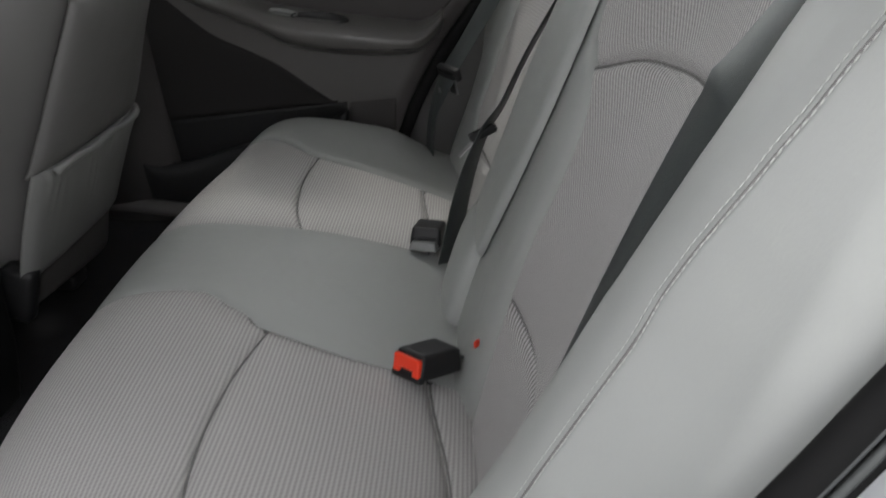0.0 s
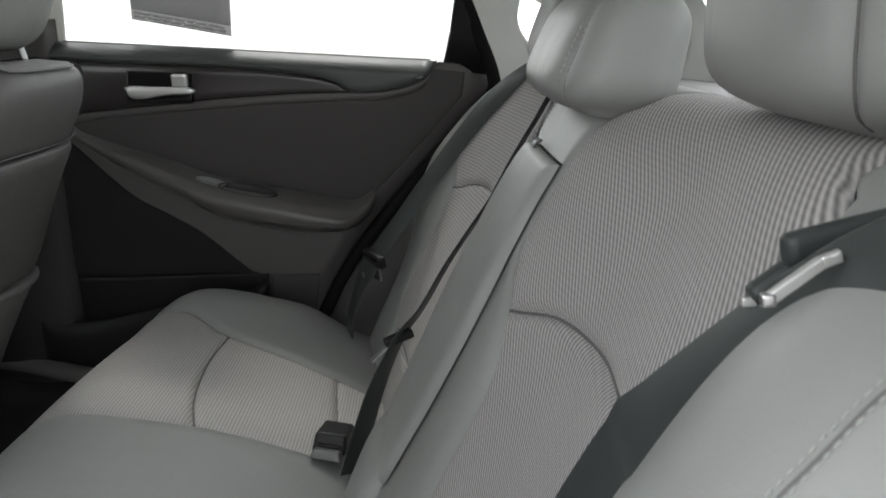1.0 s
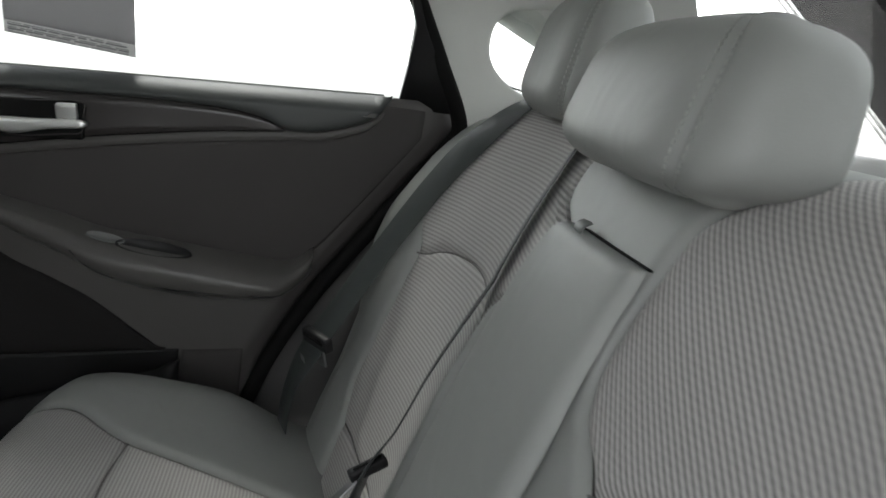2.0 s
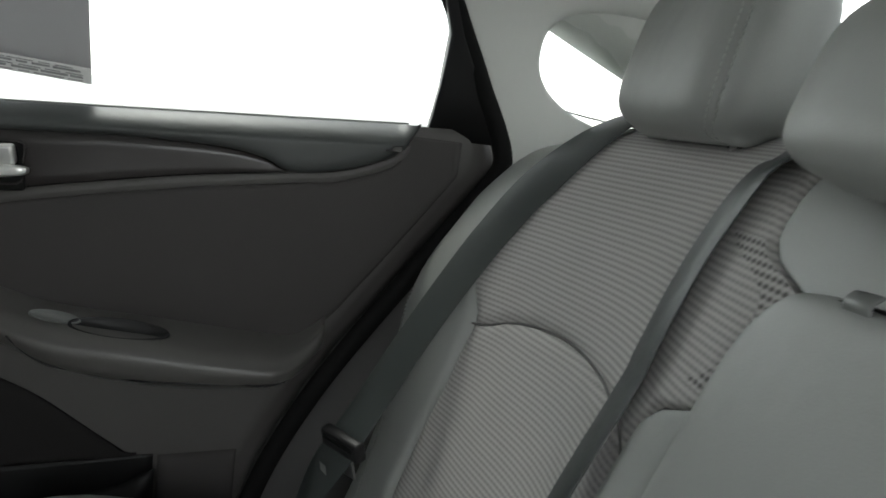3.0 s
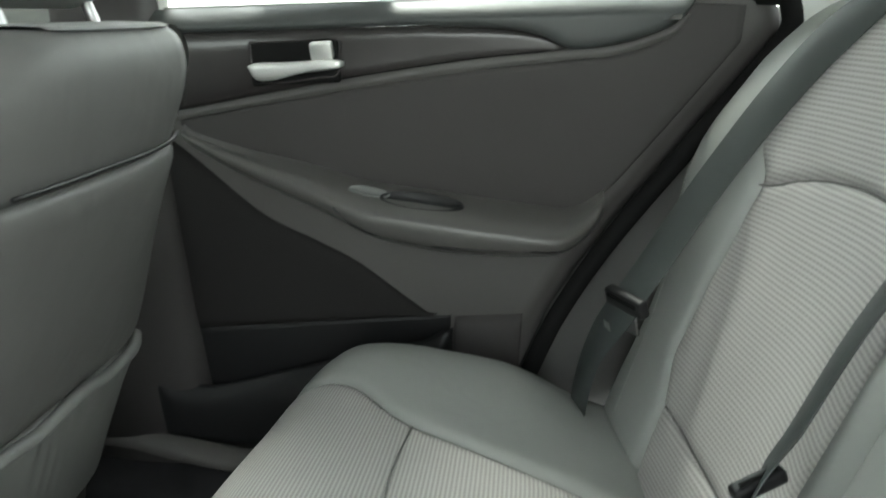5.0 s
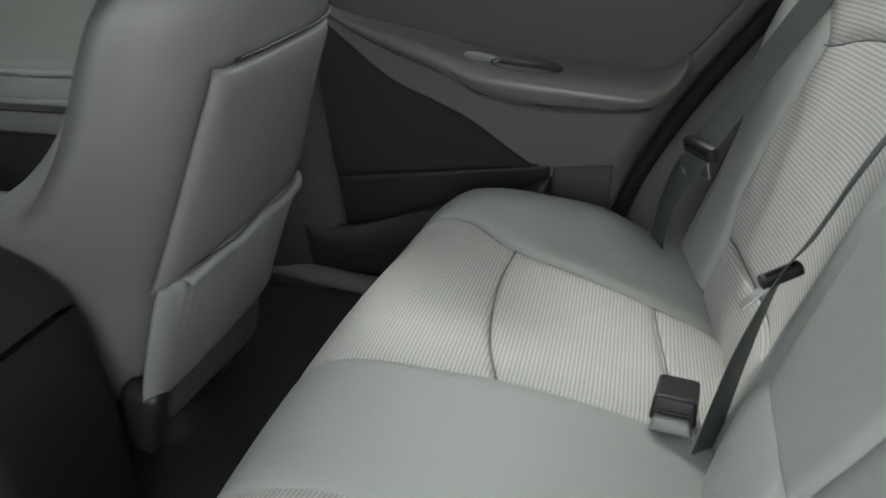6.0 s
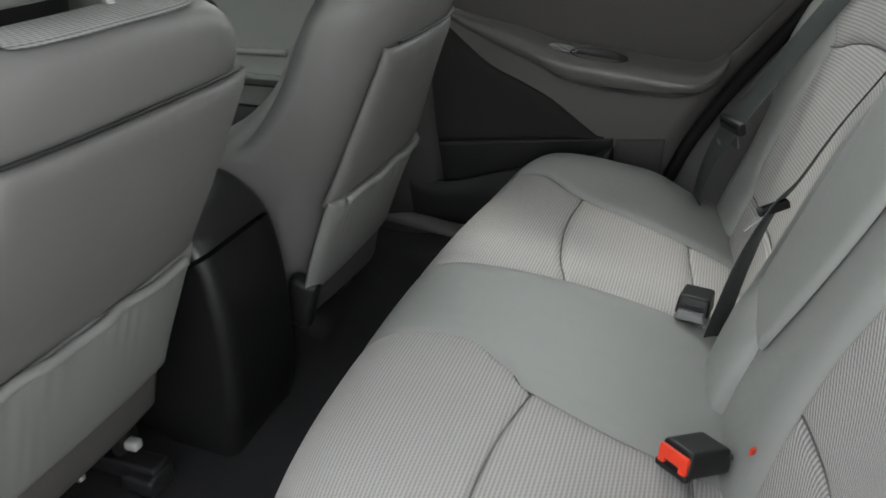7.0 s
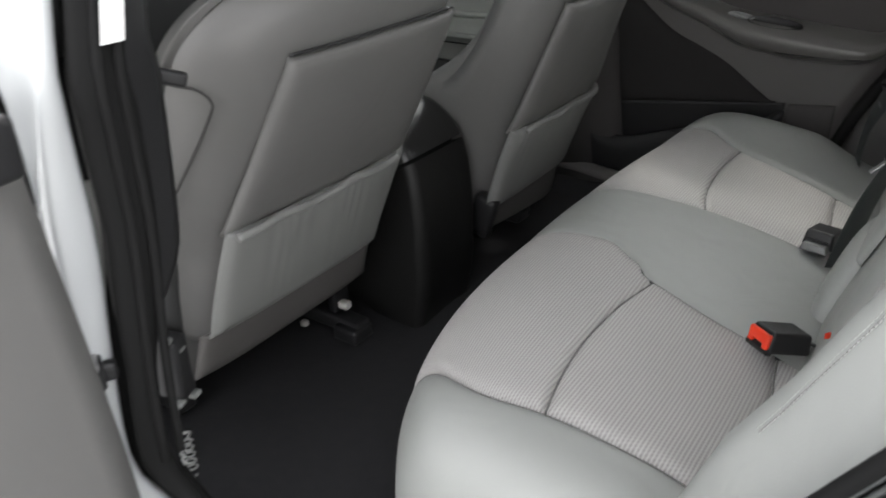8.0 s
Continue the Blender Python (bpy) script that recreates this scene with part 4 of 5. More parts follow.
def console_skin(name, rows, r, half, mat, label="", core=(-0.98, 0.12), sink=0.0):
    """A shell round the console's spine: flat sides, rounded shoulders."""
    p = SPINE[rows]
    d = np.asarray(core) - p
    far = np.linalg.norm(d, axis=1, keepdims=True)
    d = d / far
    a = np.linspace(0, np.pi / 2, 8)
    side = [(-half, k) for k in np.linspace(1.0, 0.15, 10)]
    turn = [(-half + r * (1 - math.cos(k)), r * (1 - math.sin(k))) for k in a]
    y = np.r_[[q[0] for q in side], [q[0] for q in turn], np.linspace(-half + r, half - r, 12)[1:-1]]
    y = np.r_[y, -y[:18][::-1]]
    deep = [np.r_[[k * (f - 0.02 - r) + r for _, k in side], [q[1] for q in turn], np.zeros(10)] for f in far[:, 0]]
    deep = np.array([np.r_[k, k[:18][::-1]] for k in deep]) + sink
    pts = np.empty(deep.shape + (3,))
    pts[..., 0] = p[:, :1] + d[:, :1] * deep
    pts[..., 1] = 0.002 + y
    pts[..., 2] = p[:, 1:] + d[:, 1:] * deep
    return grid(name, pts, mat, console, label)


slit = int(np.argmin(abs(SPINE[:, 1] - 0.334) + (SPINE[:, 0] < -0.7)))
console_skin("lid", slice(0, slit), 0.026, 0.092, LID, "satin black armrest lid")
console_skin("body", slice(slit, 160), 0.022, 0.090, CONSOLE)
console_skin("lid_gap", slice(max(0, slit - 8), slit + 8), 0.022, 0.086, RUBBER, sink=0.022)

# ---- floor and tunnel ----
u, v = np.meshgrid(np.linspace(-1.7, 0.3, 60), np.linspace(-0.72, 0.72, 70), indexing="ij")
z = 0.012 * np.exp(-(v / 0.10) ** 2) + 0.002 * np.sin(u * 31 + v * 17)
z = z + 0.05 * smoothstep(0.62, 0.70, np.abs(v))
tagged(grid("floor", np.stack([u, v, z], -1), CARPET, None, flip=False), "black car floor carpet", "floor", kind="structure")

# ---- far rear door ----
RISE = lambda x: 0.741 + 0.068 * np.asarray(x, float)
door_y = lambda x, z: 0.705 - 0.02 * x - 0.04 * z


def door_patch(name, mat, parent, lo, hi, xa, xb, lift, dip=0.004, wide=0.006, puff=0.0, n=(70, 16), label="", thick=0.004, sides=ALL):
    """A panel on the door between two curves of height over its length, standing proud by lift."""
    u, v = np.meshgrid(np.linspace(0, 1, n[0]), np.linspace(0, 1, n[1]), indexing="ij")
    x = xa + (xb - xa) * u
    z = lo(x) * (1 - v) + hi(x) * v
    h = float(np.abs(hi(x) - lo(x)).mean())
    y = door_y(x, z) - lift + edge_dip(u, v, abs(xb - xa), h, dip, wide, sides) - puff * 4 * v * (1 - v) * np.minimum(1, 6 * u * (1 - u))
    return grid(name, np.stack([x, y, z], -1), mat, parent, label, thick=thick, flip=False)


door = thing("rear_door", "closed grey rear door with dark trim, armrest and chrome handle", "car door", "car doors", at=(-0.2, 0.70, 0.05))
REAR = [(-0.10, 0.05), (-0.085, 0.17), (-0.061, 0.233), (-0.029, 0.320), (0.029, 0.429), (0.12, 0.565), (0.195, 0.672), (0.216, 0.704), (0.211, 0.736), (0.19, 0.752)]
rear_x = curve1([(z, x) for x, z in REAR])
u, v = np.meshgrid(np.linspace(0, 1, 60), np.linspace(0.06, 0.752, 60), indexing="ij")
x = -0.62 + (rear_x(v) + 0.62) * u
zt = np.minimum(v, RISE(x) - 0.002 - 0.028 * smoothstep(0.112, 0.094, x))
y = door_y(x, zt) + 0.02 * smoothstep(0.95, 1.0, u)
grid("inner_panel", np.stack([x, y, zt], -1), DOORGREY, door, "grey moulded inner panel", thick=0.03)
cap_low = curve1([(-0.62, 0.667), (-0.556, 0.672), (-0.258, 0.694), (-0.184, 0.697), (-0.11, 0.697), (-0.063, 0.690), (-0.030, 0.677), (0.026, 0.685), (0.084, 0.707), (0.105, 0.727), (0.113, 0.746)])
crease = curve1([(-0.62, 0.553), (-0.547, 0.572), (-0.424, 0.600), (-0.285, 0.631), (-0.149, 0.657), (-0.06, 0.670), (-0.028, 0.676)])
u, v = np.meshgrid(np.linspace(0, 1, 80), np.linspace(0, 1, 40), indexing="ij")
x = -0.62 + 0.737 * u
zl, zh = cap_low(x), RISE(x)
z = zl + (zh - zl) * v
roll = np.clip((z - zh + 0.026) / 0.026, 0, 1)
y = door_y(x, z) - 0.017 + 0.034 * roll**1.7 * smoothstep(0, 0.03, zh - zl) + 0.006 * np.exp(-(z - zl) / 0.004) + 0.010 * smoothstep(0.985, 1.0, u)
grid("sill_cap", np.stack([x, y, z], -1), CAPGREY, door, "charcoal soft sill cap", thick=0.004)
door_patch("trim_insert", WOOD, door, lambda x: crease(x) + 0.001, lambda x: cap_low(x) - 0.001, -0.62, -0.034, 0.008, 0.005, label="dark gloss trim insert")
ridge = curve1([(-0.62, 0.553), (-0.547, 0.572), (-0.424, 0.600), (-0.285, 0.631), (-0.149, 0.657), (-0.028, 0.676), (0.026, 0.684), (0.084, 0.706), (0.105, 0.726)])
door_patch("trim_ridge", DOORGREY, door, lambda x: ridge(x) - 0.013, lambda x: ridge(x) - 0.001, -0.62, 0.108, 0.006, 0.0025, 0.006, n=(80, 10), label="light grey moulded ridge")
pad_low = curve1([(-0.545, 0.553), (-0.528, 0.540), (-0.462, 0.522), (-0.356, 0.503), (-0.285, 0.486), (-0.177, 0.477), (-0.06, 0.468), (-0.01, 0.468), (0.03, 0.497), (0.067, 0.545), (0.11, 0.605), (0.165, 0.685), (0.175, 0.70)])
pad_top = lambda x: np.where(x < 0.105, ridge(np.minimum(x, 0.105)) - 0.014, np.minimum(RISE(x) - 0.012, 0.735)) * 1.0
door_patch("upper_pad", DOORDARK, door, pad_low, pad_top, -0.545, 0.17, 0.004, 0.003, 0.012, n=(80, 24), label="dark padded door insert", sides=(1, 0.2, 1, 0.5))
arm_low = curve1([(-0.545, 0.545), (-0.53, 0.530), (-0.44, 0.487), (-0.32, 0.446), (-0.273, 0.424), (-0.2, 0.412), (-0.135, 0.409), (-0.06, 0.412), (-0.018, 0.420), (0.012, 0.442), (0.03, 0.47)])
rings = []
for x in np.linspace(-0.54, 0.028, 70):
    w = float(smoothstep(-0.56, -0.27, x)) * 0.8 + 0.2
    w *= math.sqrt(max(0.0, min(1, (0.034 - x) / 0.06))) * 0.9 + 0.1
    zu, zl = float(pad_low(x)) + 0.003, float(arm_low(x))
    zl = min(zl, zu - 0.008)
    yb = float(door_y(x, zu))
    prof = [(0.012, zu + 0.004), (-0.004, zu + 0.003), (-0.03 * w, zu - 0.004), (-0.052 * w, zu - 0.010 * w - 0.002), (-0.064 * w, zu - 0.02 * w - 0.003), (-0.068 * w, 0.55 * zu + 0.45 * zl), (-0.060 * w, 0.2 * zu + 0.8 * zl), (-0.035 * w, zl), (-0.004, zl - 0.006), (0.012, zl - 0.004)]
    rings.append([(x, yb + a, b) for a, b in smooth_curve(prof, 26)])
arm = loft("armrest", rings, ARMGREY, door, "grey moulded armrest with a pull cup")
def arm_skin(x, z):
    """The armrest's outer face at a height, by its own rings."""
    r = np.asarray(rings[int(np.argmin([abs(q[0][0] - x) for q in rings]))])
    return float(r[int(np.argmin(abs(r[:, 2] - z) + (r[:, 1] > r[:, 1].mean()) * 9)), 1])


line = [(x, arm_skin(x, z) - 0.0006, z) for x, z in smooth_curve([(-0.318, 0.468), (-0.308, 0.455), (-0.285, 0.440), (-0.25, 0.430), (-0.20, 0.424), (-0.12, 0.424), (-0.05, 0.427), (-0.015, 0.431), (0.008, 0.444)], 40)]
tube("armrest_seam", line[::3], 0.0014, BLACK, arm, n=60)


def dish(name, a, b, deep, mat, parent, m, label=""):
    """A shallow oval cup with a rolled rim."""
    ang = np.linspace(0, 2 * np.pi, 36, endpoint=False)
    rings = [[m @ Vector((a * k * math.cos(t), b * k * math.sin(t), h)) for t in ang] for k, h in ((1.08, -0.001), (1.05, 0.003), (1.0, 0.003), (0.95, -deep * 0.3), (0.8, -deep * 0.8), (0.4, -deep), (0.05, -deep))]
    return loft(name, rings, mat, parent, label)


dish("pull_cup", 0.052, 0.013, 0.008, BLACK, arm, pose(-0.206, 0.650, 0.4765, 38, 3, 0), "dark pull cup")
# Highlights of the cup and switch recess, given as pale grey pieces.
rbox("cup_highlight", (0.040, 0.007, 0.004), 0.0019, BUCKLE, arm, pose(-0.206, 0.650, 0.4725, 38, 3, 0), "pale grey bar for the highlight in the cup")
dish("window_switch", 0.026, 0.007, 0.004, BUCKLE, arm, pose(-0.276, 0.655, 0.4845, 40, 7, 0), "switch plate, pale grey for its highlight")
rbox("screw_cap", (0.012, 0.004, 0.009), 0.002, BLACK, door, pose(-0.364, 0.664, 0.487, 0, 0, 0))
# lower half: light panel, dark grille, pocket
diag = curve1([(-0.62, 0.565), (-0.547, 0.522), (-0.438, 0.437), (-0.36, 0.402), (-0.300, 0.374), (-0.235, 0.330), (-0.194, 0.302), (-0.17, 0.282)])
pock = curve1([(-0.63, 0.235), (-0.592, 0.240), (-0.4, 0.270), (-0.179, 0.302), (-0.02, 0.322), (0.1, 0.33)])
door_patch("speaker_grille", GRILLE, door, pock, lambda x: np.maximum(diag(x), pock(x) + 0.004), -0.62, -0.185, 0.006, 0.005, 0.01, n=(60, 20), label="dark speaker grille")
lip = curve1([(-0.63, 0.195), (-0.58, 0.172), (-0.53, 0.165), (-0.48, 0.176), (-0.40, 0.205), (-0.30, 0.238), (-0.2, 0.272), (-0.165, 0.292), (-0.06, 0.31), (0.0, 0.31)])
low = lambda x: 0.06 + 0 * x
door_patch("lower_panel", DOORDARK, door, low, lambda x: np.minimum(pock(x) - 0.002, 0.318), -0.16, -0.065, 0.004, 0.004, n=(24, 20), label="charcoal lower panel")
door_patch("pocket_inside", BLACK, door, lambda x: lip(x) - 0.03, pock, -0.62, -0.165, 0.002, 0.0, n=(50, 12), label="black inside of the door pocket")
door_patch("pocket_lip", BLACK, door, low, lip, -0.62, -0.16, 0.045, 0.022, 0.02, n=(60, 24), label="black bulging door pocket", thick=0.006)
# handle
hy = float(door_y(-0.38, 0.645))
rbox("handle_bezel", (0.118, 0.010, 0.056), 0.005, RUBBER, door, pose(-0.379, hy - 0.010, 0.6445, 0, -5, 0), "black handle recess")
rim = [(-0.437, 0.667), (-0.434, 0.640), (-0.424, 0.619), (-0.395, 0.618), (-0.345, 0.627), (-0.322, 0.632), (-0.320, 0.655), (-0.323, 0.676), (-0.38, 0.671), (-0.437, 0.667)]
tube("handle_rim", [(x, hy - 0.0145, z) for x, z in rim], 0.0016, WOOD, door, "dark rim round the recess", n=60, sides=6)
bar_top = curve1([(-0.436, 0.640), (-0.42, 0.643), (-0.39, 0.645), (-0.36, 0.648), (-0.33, 0.651), (-0.313, 0.651)])
bar_low = curve1([(-0.436, 0.634), (-0.428, 0.623), (-0.418, 0.620), (-0.40, 0.622), (-0.38, 0.628), (-0.36, 0.633), (-0.335, 0.637), (-0.313, 0.641)])
rings = []
for x in np.linspace(-0.436, -0.313, 36):
    zt, zl = float(bar_top(x)), float(bar_low(x))
    q = min(1.0, (x + 0.437) / 0.008, (-0.312 - x) / 0.006)
    zc, h = (zt + zl) / 2, (zt - zl) / 2 * (0.55 + 0.45 * q)
    rings.append([(x, hy - 0.021 - 0.003 * q - 0.006 * math.copysign(abs(math.cos(t)) ** 0.6, math.cos(t)), zc + h * math.copysign(abs(math.sin(t)) ** 0.6, math.sin(t))) for t in np.linspace(0, 2 * np.pi, 24, endpoint=False)])
loft("door_handle", rings, CHROME, door, "satin chrome pull handle")
rbox("lock_tab", (0.029, 0.012, 0.023), 0.004, CHROME, door, pose(-0.341, hy - 0.020, 0.661, 0, -5, 0) @ pose(0, 0, 0, 14, 0, 0), "chrome lock tab")
# window
tilt = lambda z: -0.37 * (z - 0.74)
gx0, gx1 = -0.572, 0.142
g = np.array([[[xx, 0.722 - 0.02 * xx + tilt(zz) + 0.02, zz] for zz in (RISE(xx) - 0.01, 1.12)] for xx in (gx0, gx1)])
grid("window_glass", g, GLASS, door, "clear door window", thick=0.003)
tube("sill_bead", [(-0.565, 0.709, RISE(-0.565) - 0.001), (-0.2, 0.701, RISE(-0.2) - 0.001), (0.106, 0.694, RISE(0.106) - 0.001)], 0.0035, DOORPALE, door, "pale bead along the window", n=20)
fr = np.array([[(0.129, 0.700, 0.742), (0.1335, 0.678, 0.80), (0.133, 0.654, 0.862), (0.105, 0.627, 0.93), (0.055, 0.575, 1.06), (0.045, 0.56, 1.12)], [(0.226, 0.694, 0.742), (0.186, 0.678, 0.80), (0.146, 0.656, 0.862), (0.115, 0.629, 0.93), (0.065, 0.577, 1.06), (0.055, 0.562, 1.12)]])
uu = np.linspace(0, 1, 10)[:, None, None]
grid("window_frame", fr[0] * (1 - uu) + fr[1] * uu, BLACK, door, "black corner of the window frame", thick=0.02, flip=True)
# The upright's daylight glare is put into its pale colour.
post = np.array([[(-0.590, 0.712, 0.685), (-0.590, 0.700, 0.76), (-0.586, 0.660, 0.88), (-0.578, 0.565, 1.12)], [(-0.566, 0.726, 0.685), (-0.566, 0.714, 0.76), (-0.562, 0.674, 0.88), (-0.554, 0.579, 1.12)]])
uu = np.linspace(0, 1, 6)[:, None, None]
grid("window_post", post[0] * (1 - uu) + post[1] * uu, LINING, door, "upright of the window frame, paled for the daylight on it", thick=0.015)
tube("post_seal", [(-0.594, 0.702, 0.64), (-0.592, 0.700, 0.76), (-0.588, 0.660, 0.88), (-0.580, 0.565, 1.12)], 0.006, RUBBER, door, "black seal beside the window frame", n=24)
seal = [(x + 0.011, 0.683, z) for x, z in REAR[:6]] + [(0.184, 0.684, 0.641), (0.219, 0.684, 0.691), (0.228, 0.681, 0.715), (0.222, 0.679, 0.738), (0.207, 0.674, 0.767), (0.188, 0.667, 0.797), (0.171, 0.660, 0.827), (0.140, 0.648, 0.88), (0.10, 0.622, 0.95), (0.06, 0.582, 1.06)]
tagged(tube("door_seal", seal, 0.0128, RUBBER, None, n=120, sides=12), "black rubber door seal round the opening", "door seal", kind="structure")


# ---- pillars, shelf, roof ----
def pillar_y(x, z):
    return 0.676 - 0.165 * (z - 0.74) - 0.75 * np.maximum(0, z - 0.87) ** 1.35 - 0.06 * (x - 0.2)


def rear_pillar(name, side, label):
    """The trimmed rear pillar with its small window opening."""
    top = thing(name, label, "car pillar", kind="structure", at=(0.4, side * 0.66, 0.75))
    ang = np.linspace(0, 2 * np.pi, 96, endpoint=False)
    cx, cz = 0.405, 0.836
    hole = np.stack([cx + 0.155 * np.sign(np.cos(ang)) * np.abs(np.cos(ang)) ** 0.75, cz + 0.071 * np.sign(np.sin(ang)) * np.abs(np.sin(ang)) ** 0.8 + 0.02 * np.cos(ang) * -1], -1)
    poly = np.array([(0.228, 0.70), (0.232, 0.735), (0.15, 0.872), (0.11, 0.94), (0.06, 1.06), (0.05, 1.12), (0.42, 1.12), (0.56, 0.905), (0.75, 0.74), (0.75, 0.70), (0.6, 0.70)])
    outer = []
    for a in ang:
        d, best = np.array([math.cos(a), math.sin(a)]), 9
        for p, q in zip(poly, np.roll(poly, -1, 0)):
            e = q - p
            det = d[0] * -e[1] + e[0] * d[1]
            if abs(det) > 1e-9:
                r = p - (cx, cz)
                k = (r[0] * -e[1] + e[0] * r[1]) / det
                m = (d[0] * r[1] - d[1] * r[0]) / det
                if k > 0 and -1e-6 <= m <= 1 + 1e-6:
                    best = min(best, k)
        outer.append((cx + best * d[0], cz + best * d[1]))
    outer = np.array(outer)
    rings = []
    for k, dy in ((-0.0, 0.026), (0.0, 0.016), (0.0, 0.006), (0.03, 0.001), (0.08, 0.0), (0.3, 0), (0.6, 0), (0.8, 0), (1.0, 0)):
        p = hole * (1 - k) + outer * k
        rings.append(np.stack([p[:, 0], side * (pillar_y(p[:, 0], p[:, 1]) + dy), p[:, 1]], -1))
    rings = np.array(rings)
    loft("trim", rings if side < 0 else rings[:, ::-1], LINING, top, "light grey moulded pillar trim", caps=False)
    g = np.array([[[xx, side * (pillar_y(xx, zz) + 0.024), zz] for zz in (0.755, 0.93)] for xx in (0.22, 0.60)])
    grid("quarter_glass", g, GLASS, top, "small fixed rear side window", thick=0.003)
    # body edge outside the glass, rising line of the roof
    e = np.array([[[xx, side * (pillar_y(xx, zz) + 0.020), zz] for zz in (0.885 - 0.42 * (xx - 0.25), 0.93)] for xx in np.linspace(0.20, 0.545, 12)])
    grid("outer_edge", e, LINING, top, "grey outer roof edge", thick=0.01)
    tube("glass_seal", [(0.285, side * 0.690, 0.793), (0.34, side * 0.684, 0.785), (0.42, side * 0.680, 0.781), (0.56, side * 0.672, 0.780)], 0.0012, RUBBER, top)
    if side > 0:
        w = np.array([[[rear_x(zz) - 0.03 + (0.63 - rear_x(zz)) * k, 0.735 - 0.03 * zz, zz] for zz in np.linspace(0.03, 0.735, 24)] for k in np.linspace(0, 1, 8)])
        grid("side_trim", w, SHELL, top, "grey side trim beside the bench", thick=0.004)
    return top


rear_pillar("rear_pillar_far", 1, "light grey rear pillar with a small window")
rear_pillar("rear_pillar_near", -1, "light grey rear pillar beside the open doorway")
# the open doorway's rear edge: seal, flange with lips, painted jamb
NEAR_EDGE = smooth_curve([(0.01, -0.665, 0.22), (0.065, -0.652, 0.33), (0.115, -0.644, 0.42), (0.155, -0.640, 0.49), (0.183, -0.639, 0.54), (0.206, -0.636, 0.58), (0.236, -0.638, 0.64), (0.256, -0.646, 0.70), (0.260, -0.657, 0.77)], 60)


def doorway_band(name, offs, mat, label, cat):
    """A band along the doorway's rear edge; offs: (x, y) steps across it."""
    p = np.array([[q + np.array((a, b, 0)) for q in NEAR_EDGE] for a, b in offs])
    return tagged(grid(name, p, mat, None, thick=0.003), label, cat, kind="structure")


tagged(tube("door_seal_near", [tuple(q + np.array((0.005, 0, 0))) for q in NEAR_EDGE[::4]], 0.0075, RUBBER, None, n=80, sides=10), "black rubber seal on the open doorway's rear edge", "door seal", kind="structure")
doorway_band("seal_flange", ((0.0, 0.004), (0.007, 0.000), (0.013, -0.002), (0.018, -0.005), (0.021, -0.008)), RUBBER, "black rubber flange on the open doorway's rear edge", "door seal")
# Lips in a lighter grey than the rubber draw the seal's highlight lines.
for k, r in ((0.009, 0.0018), (0.016, 0.0022)):
    tagged(tube("seal_lip", [(x + k, y - 0.005, z) for x, y, z in NEAR_EDGE[::4]], r, CAPGREY, None, n=80, sides=8), "lip of the door seal, charcoal for its highlight line", "door seal", kind="structure")
doorway_band("door_jamb", ((0.020, -0.008), (0.030, -0.020), (0.040, -0.05), (0.055, -0.09), (0.08, -0.12)), PAINT, "white painted rear door jamb", "car body")

shelf = np.array([[[x, y, 0.752 + 0.01 * math.sin(3 * y)] for y in np.linspace(-0.68, 0.68, 16)] for x in np.linspace(0.34, 0.96, 8)])
tagged(grid("parcel_shelf", shelf, SHELL, None, thick=0.01, flip=True), "grey shelf behind the rear seat", "parcel shelf", kind="structure")
rg = np.array([[[x, y, z] for y in (-0.62, 0.62)] for x, z in ((0.94, 0.77), (0.50, 1.10))])
rw = grid("rear_window", rg, GLASS, None, thick=0.004)
tagged(rw, "sloping rear window, white with daylight", "window", kind="structure")
u, v = np.meshgrid(np.linspace(-1.45, 0.50, 24), np.linspace(-0.565, 0.60, 24), indexing="ij")
vault = 1.19 - 0.10 * np.abs((v + 0.01) / 0.575) ** 3 - 0.035 * smoothstep(0.0, 0.6, v) * np.abs(v / 0.6) ** 3
tagged(grid("ceiling", np.stack([u, v, vault - 0.05 * ((u + 0.4) / 1.0) ** 2], -1), LINING, None, thick=-0.03), "light grey car roof lining", "ceiling", kind="structure")


def b_pillar(name, side, x, label):
    top = thing(name, label, "car pillar", kind="structure", at=(x, side * 0.70, 0.0))
    rings = []
    for z, y, w in ((0.02, 0.715, 0.13), (0.25, 0.72, 0.10), (0.5, 0.712, 0.075), (0.74, 0.69, 0.062), (0.95, 0.625, 0.058), (1.12, 0.555, 0.06)):
        rings.append([(x + w * math.copysign(abs(math.cos(a)) ** 0.5, math.cos(a)), side * (y + 0.045 * math.copysign(abs(math.sin(a)) ** 0.5, math.sin(a))), z) for a in np.linspace(0, 2 * np.pi, 28, endpoint=False)])
    loft("lower_trim", rings[:4], DOORDARK, top, "dark lower pillar trim")
    loft("upper_trim", [[(a, b, c + 0.002) for a, b, c in r] for r in rings[3:]], LINING, top, "light grey upper pillar trim")
    return top


b_pillar("pillar_far", 1, -0.640, "light grey pillar between the closed doors")

# near doorway: painted jamb, seal, dark inner trim, label
bp = thing("pillar_near", "white painted pillar with black seal and a paper label, in the open doorway", "car pillar", kind="structure", at=(-0.55, -0.75, 0.0))


def strip(name, mat, rows, depth, label=""):
    """An upright strip facing rearwards: rows of z, y from, y to, x."""
    c = smooth_curve(rows, 40)
    p = np.array([[[x - depth * math.sin(math.pi * k) * -0.4, a + (b - a) * k, z] for z, a, b, x in c] for k in np.linspace(0, 1, 8)])
    return grid(name, p, mat, bp, label, thick=0.05, flip=False)


